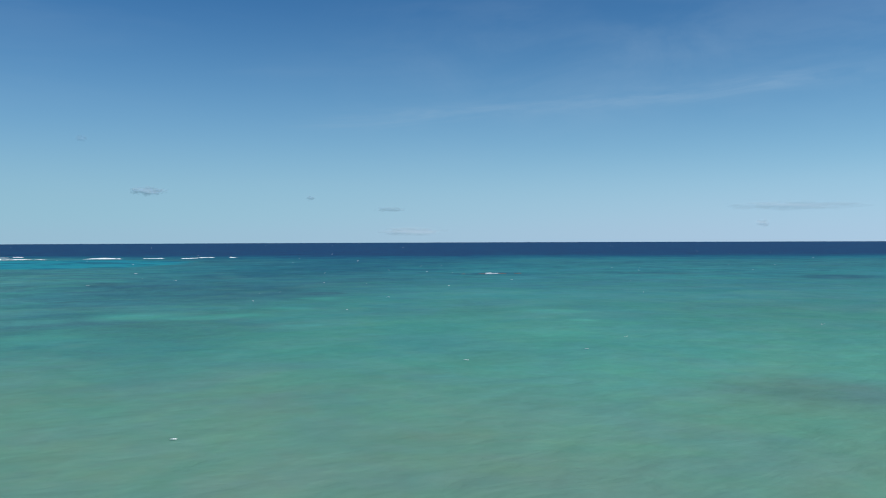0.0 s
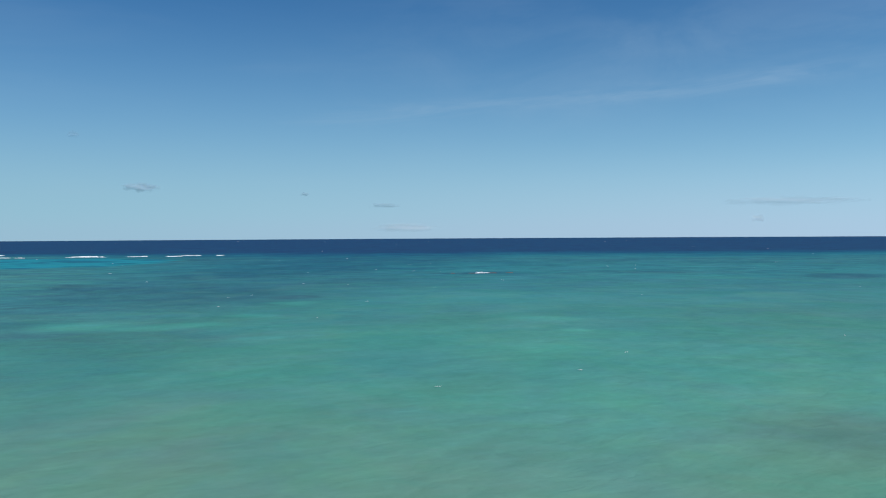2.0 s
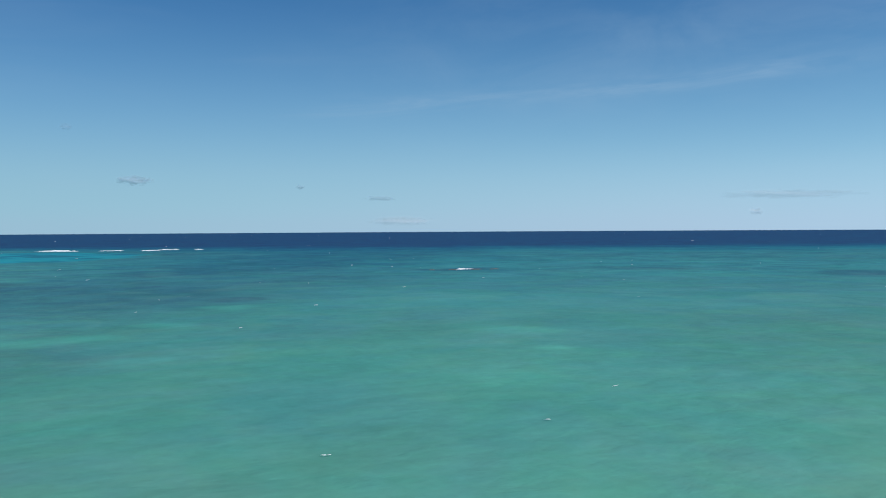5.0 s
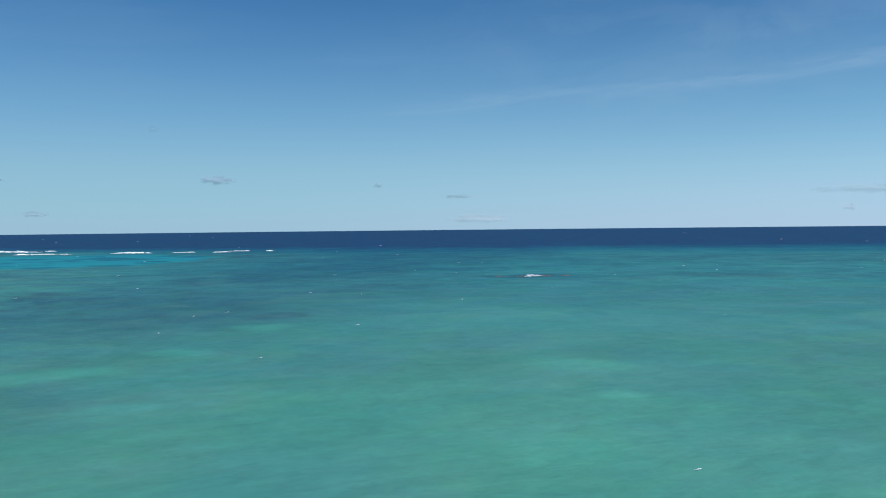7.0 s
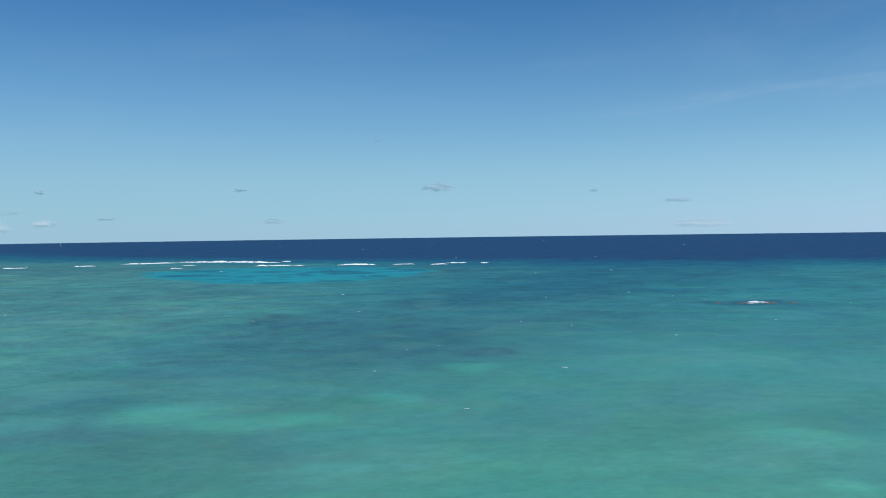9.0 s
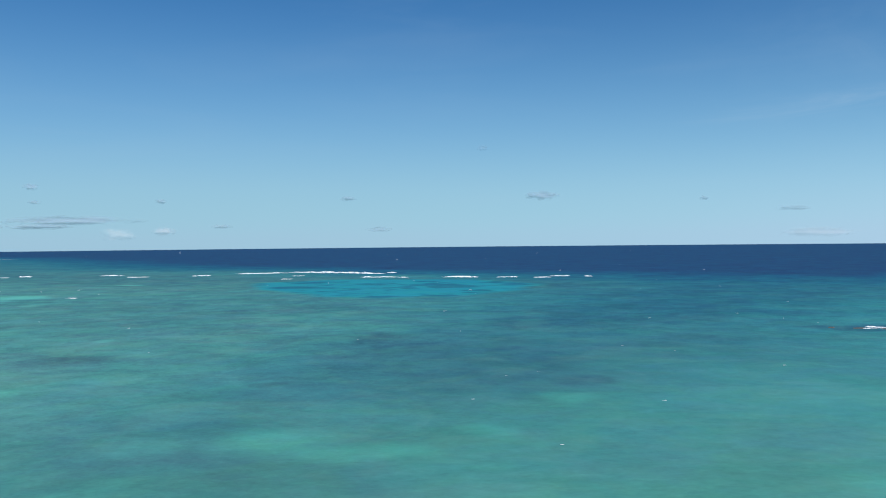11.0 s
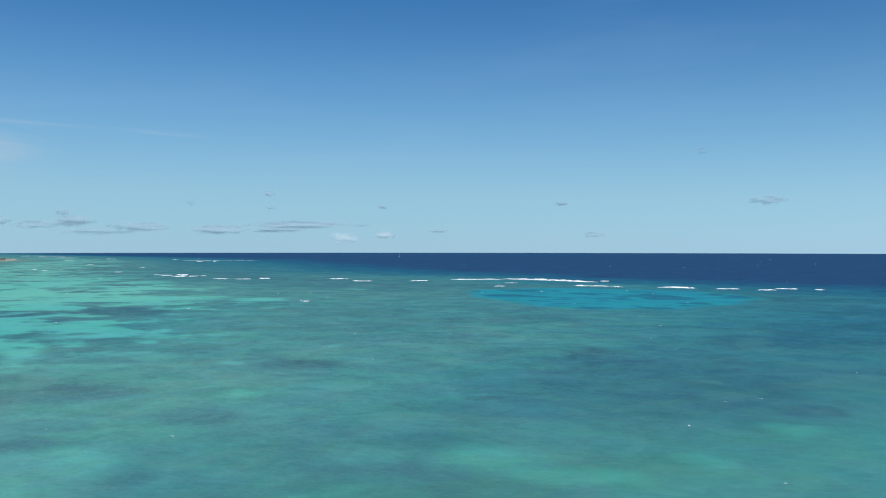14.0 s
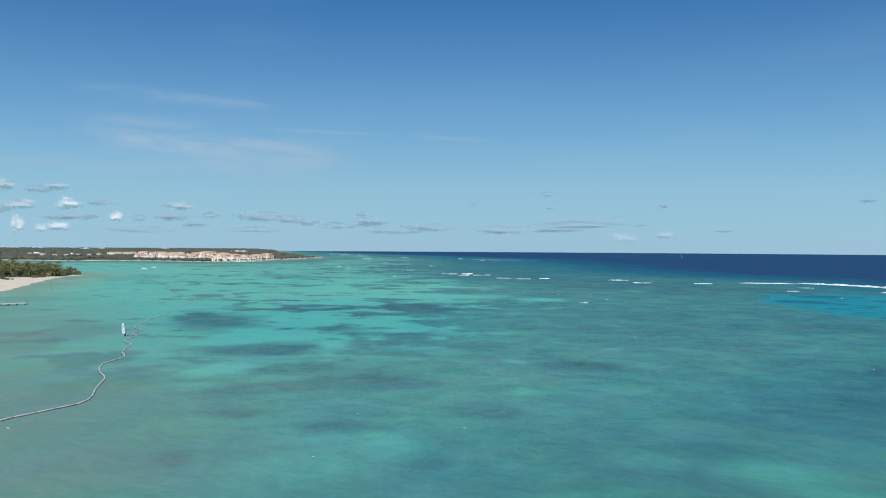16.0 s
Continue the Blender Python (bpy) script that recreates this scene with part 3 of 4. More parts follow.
def build_sea():
    r, radii = 0.0, []
    while r < 4850:
        r += max(0.9, 0.0085 * r)
        radii.append(min(r, 4850.0))
    radii = np.array(radii)
    az = np.radians(np.concatenate([np.arange(-34, 94, 0.24), np.arange(94, 326, 2.9)]))
    rr, aa = np.meshgrid(radii, az, indexing="ij")
    x, y = 15 - rr * np.sin(aa), 45 + rr * np.cos(aa)
    depth, cover, silt, broken, algae = bed(x, y)
    cell = np.maximum(0.9, 0.0085 * rr)
    z = np.zeros_like(x)
    local = np.random.default_rng(3)
    for k in range(20):
        lam = 1.9 * 1.06 ** k
        th = radians(-62) + local.normal(0, 1.0)
        ph = local.random() * math.tau
        amp = 0.0030 * lam ** 0.9 * np.clip(lam / (4.0 * cell) - 0.8, 0, 1)
        z += amp * np.sin((x * math.cos(th) + y * math.sin(th)) * math.tau / lam + ph + 5.0 * fbm(x, y, lam * 5, 2, k))
    z *= np.clip(depth / 1.2, 0.15, 1.4)
    n, m = x.shape
    verts = np.concatenate([[[15, 45, 0]], np.stack([x, y, z], -1).reshape(-1, 3)])
    i, j = np.meshgrid(np.arange(n - 1), np.arange(m), indexing="ij")
    a, b = 1 + i * m + j, 1 + i * m + (j + 1) % m
    quads = np.stack([a, a + m, b + m, b], -1).reshape(-1, 4)
    even = np.arange(0, m, 2)
    quads = np.concatenate([quads, np.stack([0 * even, 1 + even, 1 + (even + 1) % m, 1 + (even + 2) % m], -1)])
    me = raw_mesh("sea", verts, quads, M_SEA)
    d0, c0, s0, b0, a0 = bed(np.array([15.0]), np.array([45.0]))
    for name, first, values in (("depth", d0, depth), ("cover", c0, cover), ("silt", s0, silt), ("broken", b0, broken), ("algae", a0, algae)):
        at = me.attributes.new(name, "FLOAT", "POINT")
        at.data.foreach_set("value", np.concatenate([first, values.ravel()]).astype(np.float32))
    tagged(new("sea", me), "clear turquoise lagoon water turning navy beyond the reef", "sea", kind="structure")


build_sea()

# ---- land ----
def sand_width(x, y):
    """How wide the beach is along the palm-grown point."""
    return 6 + 80 * sstep(x, -960, -700)


def land(name, outline, x0, x1, y0, y1, step, height, sandy, ground, label):
    xs, ys = np.arange(x0, x1 + step, step), np.arange(y0, y1 + step, step)
    x, y = np.meshgrid(xs, ys, indexing="ij")
    s = inside(x, y, outline) + 6 * (fbm(x, y, 40, 3, 30) - 0.5)
    z = height(x, y, s)
    n, m = x.shape
    i, j = np.meshgrid(np.arange(n - 1), np.arange(m - 1), indexing="ij")
    a = i * m + j
    q = np.stack([a, a + m, a + m + 1, a + 1], -1).reshape(-1, 4)
    sf = s.ravel()[q].max(1)
    q = q[sf > -step * 2.2]
    me = raw_mesh(name, np.stack([x, y, z], -1).reshape(-1, 3), q, M_SAND)
    me.materials.append(ground)
    c = np.stack([x.ravel()[q].mean(1), y.ravel()[q].mean(1), s.ravel()[q].mean(1)])
    me.polygons.foreach_set("material_index", (c[2] > sandy(c[0], c[1])).astype(np.int32))
    tagged(new(name, me), label, "land", kind="structure")


def main_height(x, y, s):
    rise = 0.1 + np.clip(s * 0.07, -1.5, 1.6) + 5.0 * sstep(s, 20, 160) + 2.0 * sstep(s, 150, 500)
    town_hill = 5.0 * sstep(s, 24, 150) * np.exp(-((x + 1790) / 190) ** 2 - ((y - 585) / 150) ** 2)
    return rise + town_hill + 6.0 * sstep(s, 500, 1600) * fbm(x, y, 500, 3, 40) * 1.4


def point_height(x, y, s):
    return 0.1 + np.clip(s * 0.06, -1.5, 2.4) + 1.8 * sstep(s, 15, 90) + 0.5 * (fbm(x, y, 25, 3, 33) - 0.5)


land("mainland", MAINLAND, -4790, -1590, -890, 1720, 14.0, main_height, lambda x, y: np.where(y > 640, 4.0, 7.0), M_LAND, "low wooded coast with a narrow pale beach")
land("beach_point", PENINSULA, -2290, -540, -400, 210, 5.0, point_height, sand_width, M_LAND, "pale sand beach point backed by palm scrub")


def ico_data(sub):
    bm = bmesh.new()
    bmesh.ops.create_icosphere(bm, subdivisions=sub, radius=1.0)
    bm.verts.index_update()
    v = np.array([p.co[:] for p in bm.verts])
    f = np.array([[p.index for p in q.verts] for q in bm.faces])
    bm.free()
    return v, f


def clumps(name, places, sub, label, category, wide, tall, material, seed):
    """Uneven leafy clumps joined into one mesh."""
    v, f = ico_data(sub)
    local = np.random.default_rng(seed)
    n = len(places)
    w = local.uniform(*wide, n)[:, None, None]
    h = local.uniform(*tall, n)
    jit = 1 + local.normal(0, 0.22, (n, len(v), 1))
    pts = v[None] * jit * np.concatenate([np.repeat(w, 2, 2), np.repeat((h[:, None, None] * 0.5), 1, 2)], 2)
    pts = pts + np.asarray(places)[:, None, :]
    pts[:, :, 2] += (h * 0.42)[:, None]
    faces = f[None] + (np.arange(n) * len(v))[:, None, None]
    me = raw_mesh(name, pts.reshape(-1, 3), faces.reshape(-1, 3), material, smooth=False)
    tagged(new(name, me), label, category, kind="stuff")


def scatter(n, x0, x1, y0, y1, outline, keep, height, seed):
    local = np.random.default_rng(seed)
    x, y = local.uniform(x0, x1, n), local.uniform(y0, y1, n)
    s = inside(x, y, outline)
    ok = (s > 0) & keep(x, y, s)
    x, y, s = x[ok], y[ok], s[ok]
    return np.stack([x, y, height(x, y, s) - 0.4], -1)


def eye_range(x, y):
    return np.hypot(x - 23, y - 58)


near_woods = scatter(30000, -2500, -1590, 0, 1150, MAINLAND, lambda x, y, s: (s > 16) & ((eye_range(x, y) < 2500)) & (fbm(x, y, 120, 3, 50) > 0.36), main_height, 11)
clumps("coastal_woods", near_woods[:9000], 1, "dark green scrub and low trees covering the far headland", "woods", (2.0, 4.6), (3.0, 6.0), M_WOODS, 12)
far_woods = scatter(26000, -4700, -2200, -300, 1650, MAINLAND, lambda x, y, s: (s > 25) & (eye_range(x, y) > 2300), main_height, 13)
clumps("distant_woods", far_woods[:9000], 1, "hazy dark green forest reaching to the skyline", "woods", (6.0, 13.0), (5.0, 9.0), M_WOODS, 14)
brush = scatter(24000, -1900, -640, 20, 205, PENINSULA, lambda x, y, s: (s > np.where(x < -930, 3.0, sand_width(x, y) + 26)) & (fbm(x, y, 24, 3, 52) > 0.52), point_height, 15)
clumps("beach_scrub", brush[:3200], 1, "dense green undergrowth beneath the coconut palms", "bushes", (1.6, 3.4), (2.2, 5.5), M_SCRUB, 16)

dune = scatter(30000, -975, -640, 60, 205, PENINSULA, lambda x, y, s: (s > 0.42 * sand_width(x, y) + 3) & (s < sand_width(x, y) + 26) & (fbm(x, y, 14, 3, 53) > 0.57), point_height, 17)
clumps("dune_bushes", dune[:420], 1, "low scattered green bushes on the upper beach sand", "bushes", (0.6, 1.6), (0.8, 2.2), M_SCRUB, 18)


# ---- palms ----
def palm(height, lean, fronds, seed):
    local = random.Random(seed)
    root = new("coconut_palm")
    tagged(root, "tall coconut palm with a slender leaning trunk above the beach", "palm tree", "palms on the beach point")
    bm = bmesh.new()
    pts, rad = [], []
    for k in range(9):
        u = k / 8
        pts.append((lean * u * u, 0.25 * lean * math.sin(u * 2.2), height * u - 0.4))
        rad.append(0.26 - 0.13 * u + (0.12 if k == 0 else 0))
    tube(bm, pts, rad, 8)
    part("trunk", bm, M_TRUNK, root, smooth=True)
    top = Vector(pts[-1])
    bm = bmesh.new()
    for k in range(fronds):
        a = k * 2.39996 + local.uniform(-0.2, 0.2)
        rise = local.uniform(-0.55, 1.15)
        length = local.uniform(4.2, 6.0)
        d = Vector((math.cos(a), math.sin(a), 0))
        side = Vector((-math.sin(a), math.cos(a), 0))
        spine = []
        for i in range(8):
            u = i / 7
            spine.append(top + d * (length * u * math.cos(rise * 0.6)) + Vector((0, 0, length * (math.sin(rise) * u * 0.8 - 0.5 * u * u))))
        for i in range(7):
            p, q = spine[i], spine[i + 1]
            wide = 0.62 * math.sin(math.pi * min(0.95, 0.14 + (i + 0.5) / 7.6))
            for sgn in (-1, 1):
                tip = (p + q) / 2 + side * (sgn * wide) + d * 0.35 + Vector((0, 0, -0.5 * wide))
                tip2 = q + side * (sgn * wide * 0.75) + d * 0.45 + Vector((0, 0, -0.55 * wide))
                b0, b1 = bm.verts.new(p), bm.verts.new(p.lerp(q, 0.55))
                bm.faces.new((b0, b1, bm.verts.new(tip)))
                b2, b3 = bm.verts.new(p.lerp(q, 0.5)), bm.verts.new(q)
                bm.faces.new((b2, b3, bm.verts.new(tip2)))
    part("crown", bm, M_FROND, root)
    return root


def grove():
    local = np.random.default_rng(21)
    kinds = [palm(8.2, 1.2, 26, 1), palm(6.8, 2.4, 24, 2), palm(9.8, 0.8, 26, 3), palm(4.6, 1.6, 22, 4), palm(7.4, -1.4, 24, 5)]
    # along the front of the point and behind it
    spots = []
    while len(spots) < 330:
        x = local.uniform(-1320, -690)
        y = local.uniform(70, 200)
        if len(spots) < 190:
            x = local.uniform(-985, -700)
        if len(spots) < 45:
            x = local.uniform(-1008, -925)
        s = float(inside(np.array([x]), np.array([y]), PENINSULA)[0])
        if s < float(sand_width(x, y)) * local.uniform(0.66, 1.0) + 1 or any(abs(x - a) + abs(y - b) < 2.6 for a, b in spots):
            continue
        spots.append((x, y))
    for k, (x, y) in enumerate(spots):
        s = inside(np.array([x]), np.array([y]), PENINSULA)
        z = float(point_height(np.array([x]), np.array([y]), s)[0]) - 0.1
        size = 0.95 + 0.3 * min(1.0, max(0.0, (x + 985) / 90)) if x > -1010 else 1.15
        m = pose(x, y, z, 0, 0, float(local.uniform(0, 360))) @ Matrix.Scale(size * float(local.uniform(0.88, 1.1)), 4)
        if k < len(kinds):
            kinds[k].matrix_basis = m
        else:
            copy_thing(kinds[k % len(kinds)], m)


grove()


# ---- town on the headland ----
def villa(w, d, storeys, roof, wall_mat, seed, label):
    local = random.Random(seed)
    root = new("apartment_house")
    tagged(root, label, "building", "houses of the seaside town")
    h = storeys * 3.1
    bm = bmesh.new()
    box(bm, -w / 2, -d / 2, -3.0, w / 2, d / 2, h)
    wing = local.choice((-1, 1))
    x0 = wing * w * 0.18
    box(bm, min(x0, wing * w / 2), -d / 2 - 2.4, -3.0, max(x0, wing * w / 2), -d / 2 + 0.5, h - 3.1 * local.choice((0, 1)))
    if roof == "flat":
        box(bm, -w / 2 - 0.15, -d / 2 - 0.15, h, w / 2 + 0.15, -d / 2 + 0.2, h + 0.9)
        box(bm, -w / 2 - 0.15, d / 2 - 0.2, h, w / 2 + 0.15, d / 2 + 0.15, h + 0.9)
        box(bm, -w * 0.16, -1.6, h, w * 0.12, 2.2, h + 2.6)
    part("wall", bm, wall_mat, root)
    if roof != "flat":
        bm = bmesh.new()
        o = 0.7
        lo = [bm.verts.new(p) for p in ((-w / 2 - o, -d / 2 - o, h), (w / 2 + o, -d / 2 - o, h), (w / 2 + o, d / 2 + o, h), (-w / 2 - o, d / 2 + o, h))]
        under = [bm.verts.new((v.co.x, v.co.y, h + 0.3)) for v in lo]
        k = min(d / 2, w * 0.35)
        r0, r1 = bm.verts.new((-w / 2 + k, 0, h + 1.3)), bm.verts.new((w / 2 - k, 0, h + 1.3))
        bm.faces.new(lo[::-1])
        for i in range(4):
            bm.faces.new((lo[i], lo[(i + 1) % 4], under[(i + 1) % 4], under[i]))
        bm.faces.new((under[0], under[1], r1, r0))
        bm.faces.new((under[2], under[3], r0, r1))
        bm.faces.new((under[1], under[2], r1))
        bm.faces.new((under[3], under[0], r0))
        part("roof", bm, M_TILE, root, "terracotta tiled hip roof")
    bm = bmesh.new()
    box(bm, -0.75, -0.08, 0, 0.75, 0.08, 1.75)
    pane = mesh_of("window", bm, M_GLASSDARK)
    cols = max(2, int(w / 4.6))
    for level in range(storeys):
        for c in range(cols):
            x = -w / 2 + (c + 0.5) * w / cols
            front = -d / 2 - (2.4 if (x * wing > w * 0.18 and level < storeys - 1) else 0.0)
            ob = part("window", pane, M_GLASSDARK, root)
            ob.matrix_basis = pose(x, front - 0.05, level * 3.1 + 0.75)
    bm = bmesh.new()
    box(bm, -w / 2 + 0.4, -d / 2 - 1.2, 3.0, w / 2 - 0.4, -d / 2 + 0.05, 3.2)
    box(bm, -w / 2 + 0.4, -d / 2 - 1.2, 3.2, w / 2 - 0.4, -d / 2 - 1.08, 4.0)
    part("balcony", bm, wall_mat, root)
    return root


def on_main(x, y):
    s = inside(np.array([x]), np.array([y]), MAINLAND)
    return float(main_height(np.array([x]), np.array([y]), s)[0]), float(s[0])


def town():
    local = random.Random(31)
    cream, white = "cream stucco apartment house with a terracotta roof near the sea", "white stucco apartment house with a flat roof near the sea"
    kinds = [
        villa(9, 7, 2, "hip", M_WALL, 1, cream), villa(7, 6, 1, "flat", M_WHITE, 2, white), villa(9, 7, 2, "hip", M_WHITE, 3, cream),
        villa(8, 7, 1, "hip", M_WALL, 4, cream), villa(7, 6, 1, "flat", M_WHITE, 5, white), villa(11, 7, 2, "hip", M_WALL, 6, cream),
    ]
    shore = [(-1815, 415), (-1690, 478), (-1622, 548), (-1664, 622), (-1768, 696)]
    legs = [math.dist(a, b) for a, b in zip(shore, shore[1:])]
    inland = Vector((-0.965, 0.262))
    spots = []

    def along(u):
        u *= sum(legs)
        for (a, b), l in zip(zip(shore, shore[1:]), legs):
            if u <= l:
                return Vector(a).lerp(Vector(b), u / l)
            u -= l
        return Vector(shore[-1])

    tries = 0
    while len(spots) < 230 and tries < 16000:
        tries += 1
        u = local.random()
        back = local.choice((20, 34, 50, 66, 84, 104, 126, 150)) + local.uniform(-6, 6)
        if u < 0.47 and back < 66:
            continue
        p = along(u) + inland * back
        if any((p - q).length < 11.0 for q, _ in spots) or on_main(*p)[1] < 14:
            continue
        spots.append((p, back))
    for k, (p, back) in enumerate(spots):
        z, _ = on_main(*p)
        grow = local.choice((0.8, 0.95, 1.1, 1.3, 1.5))
        m = pose(p.x, p.y, z + 0.2, 0, 0, 75 + local.uniform(-34, 34)) @ Matrix.Diagonal((grow, grow, 0.5 + 0.5 * grow, 1))
        kind = kinds[k] if k < len(kinds) else kinds[local.randrange(6)]
        if k < len(kinds):
            kind.matrix_basis = m
        else:
            copy_thing(kind, m)
    # scattered white houses round the bay and towards the skyline
    hotel = villa(36, 10, 1, "flat", M_WHITE, 9, "long white flat-roofed hotel among dark trees")
    x, y = -2150, 262
    hotel.matrix_basis = pose(x, y, on_main(x, y)[0] + 1.5, 0, 0, 80)
    long_hotel = villa(30, 9, 2, "hip", M_WALL, 10, "long cream hotel block above the town")
    for k, (x, y) in enumerate(((-2030, 412), (-2028, 445), (-2024, 478), (-2030, 512))):
        m = pose(x, y, on_main(x, y)[0] + 1.5, 0, 0, 78 + 3 * k)
        if k:
            copy_thing(long_hotel, m)
        else:
            long_hotel.matrix_basis = m
    for x, y, t in ((-2010, 285, 4), (-1985, 305, 1), (-2000, 330, 4), (-1975, 350, 1), (-1990, 372, 4), (-2030, 262, 1), (-1960, 395, 4), (-2090, 330, 2), (-2130, 395, 4), (-2190, 455, 2), (-2300, 300, 2)):
        copy_thing(kinds[(1, 3, 4)[t % 3]], pose(x, y, on_main(x, y)[0] + 0.5, 0, 0, 80 + local.uniform(-15, 15)))
    for x, y in ((-3880, 300), (-3930, 345), (-3800, 420), (-3700, 900), (-3500, 560), (-3950, 250), (-3650, 640), (-2550, 860), (-2580, 890)):
        copy_thing(hotel, pose(x, y, on_main(x, y)[0] + 3.5, 0, 0, 80 + local.uniform(-12, 12)))


town()


def shore_rocks():
    """Pale broken rock along the tip of the headland."""
    v, f = ico_data(1)
    local = np.random.default_rng(61)
    k = 0
    for ax, ay, bx, by, n in ((-1775, 690, -1960, 845, 16), (-1960, 845, -2075, 940, 14)):
        for i in range(n):
            u = (i + local.random()) / n
            x, y = ax + (bx - ax) * u, ay + (by - ay) * u
            size = local.uniform(2.5, 6.0)
            pts = v * (1 + local.normal(0, 0.18, (len(v), 1))) * [size * 1.3, size, size * 0.5]
            ob = new("shore_rock", raw_mesh("shore_rock", pts, f, M_CLIFF, smooth=False))
            tagged(ob, "pale weathered limestone boulder at the water's edge", "rock", "rocks at the headland's tip")
            ob.matrix_basis = pose(x, y, 0.4, 0, 0, local.uniform(0, 360))


shore_rocks()


# ---- floating boom ----
BOOM = [
    (-100, 40), (-132, 52), (-160.1, 69.4), (-163.9, 75.7), (-168.9, 82.3), (-170.7, 85.5), (-174.9, 87.5), (-178.9, 88.8), (-189.6, 91.2), (-205.6, 96.0), (-214.2, 95.9),
    (-223.4, 97.1), (-232.8, 99.6), (-237.5, 103.4), (-246.6, 108.5), (-253.8, 108.5), (-262.4, 110.6), (-277.1, 116.0), (-285.2, 115.1), (-290.6, 116.1), (-297.7, 119.5),
    (-303.2, 123.2), (-308.7, 122.4), (-315.0, 123.6), (-324.0, 128.8), (-333.1, 128.0), (-343.1, 129.5), (-356.1, 134.6), (-377.9, 144.0), (-404.4, 156.0), (-433.7, 168.4),
    (-474.8, 186.0), (-490.7, 192.4), (-511.8, 198.6), (-522.3, 199.2), (-547.2, 199.4), (-594.8, 204.0), (-679.1, 220.7), (-732.2, 226.5), (-830.0, 238.4), (-1004.0, 264.2),
]


def boom():
    root = new("floating_boom")
    tagged(root, "long grey floating boom winding across the lagoon water", "boom")
    root.matrix_basis = pose(-160, 69.4, 0)
    base = Vector((-160, 69.4))
    # soften the corners once
    pts = [Vector(p) for p in BOOM]
    soft = [pts[0]]
    for a, b in zip(pts, pts[1:]):
        soft += [a.lerp(b, 0.1), a.lerp(b, 0.9)]
    soft.append(pts[-1])
    seg = 5.0
    line, left = [soft[0]], seg
    for a, b in zip(soft, soft[1:]):
        l, at = (b - a).length, 0.0
        while l - at >= left:
            at += left
            line.append(a.lerp(b, at / l))
            left = seg
        left -= l - at
    bm = bmesh.new()
    r = 0.21
    tube(bm, [(-2.42, 0, 0.12), (-2.3, 0, 0.12), (-2.1, 0, 0.12), (2.1, 0, 0.12), (2.3, 0, 0.12), (2.42, 0, 0.12)], [0.08, 0.16, r, r, 0.16, 0.08], 10)
    cyl = mesh_of("float", bm, M_FLOAT, smooth=True)
    for a, b in zip(line, line[1:]):
        mid, d = (a + b) / 2 - base, b - a
        ob = part("float", cyl, M_FLOAT, root)
        sunk = -0.28 if a.x < -520 else -0.10 * min(1.0, max(0.0, (-a.x - 250) / 200))
        ob.matrix_basis = Matrix.LocRotScale((mid.x, mid.y, sunk), Euler((0, 0, math.atan2(d.y, d.x))), (d.length / 5.0, 1, 1))
    # dark strip running low along one side of the floats
    bm = bmesh.new()
    tube(bm, [(p.x - base.x + 0.30, p.y - base.y - 0.16, 0.02) for p in line], [0.19 if p.x > -520 else 0.10 for p in line], 6)
    part("skirt", bm, M_BOOM_DARK, root, "dark strip along the boom's lower side")


boom()


# ---- boats and pier ----
def hull_mesh(length, beam, depth, sheer, name="hull"):
    bm = bmesh.new()
    rings = []
    for k in range(9):
        u = k / 8
        x = (u - 0.5) * length
        half = beam / 2 * (1 - (max(0, u - 0.35) / 0.65) ** 2.2) * (0.86 + 0.14 * min(1, u * 4)) + 0.02
        top = depth + sheer * max(0, u - 0.3) ** 2
        keel = 0.22 * depth * max(0, u - 0.7) / 0.3
        rings.append([bm.verts.new(p) for p in ((x, -half, top), (x, -half * 0.86, top * 0.45), (x, -half * 0.3, keel), (x, half * 0.3, keel), (x, half * 0.86, top * 0.45), (x, half, top))])
    for a, b in zip(rings, rings[1:]):
        for i in range(5):
            bm.faces.new((a[i], b[i], b[i + 1], a[i + 1]))
        bm.faces.new((a[5], b[5], b[0], a[0]))
    bm.faces.new(rings[0])
    bm.faces.new(rings[-1][::-1])
    return mesh_of(name, bm, M_GEL, smooth=False)


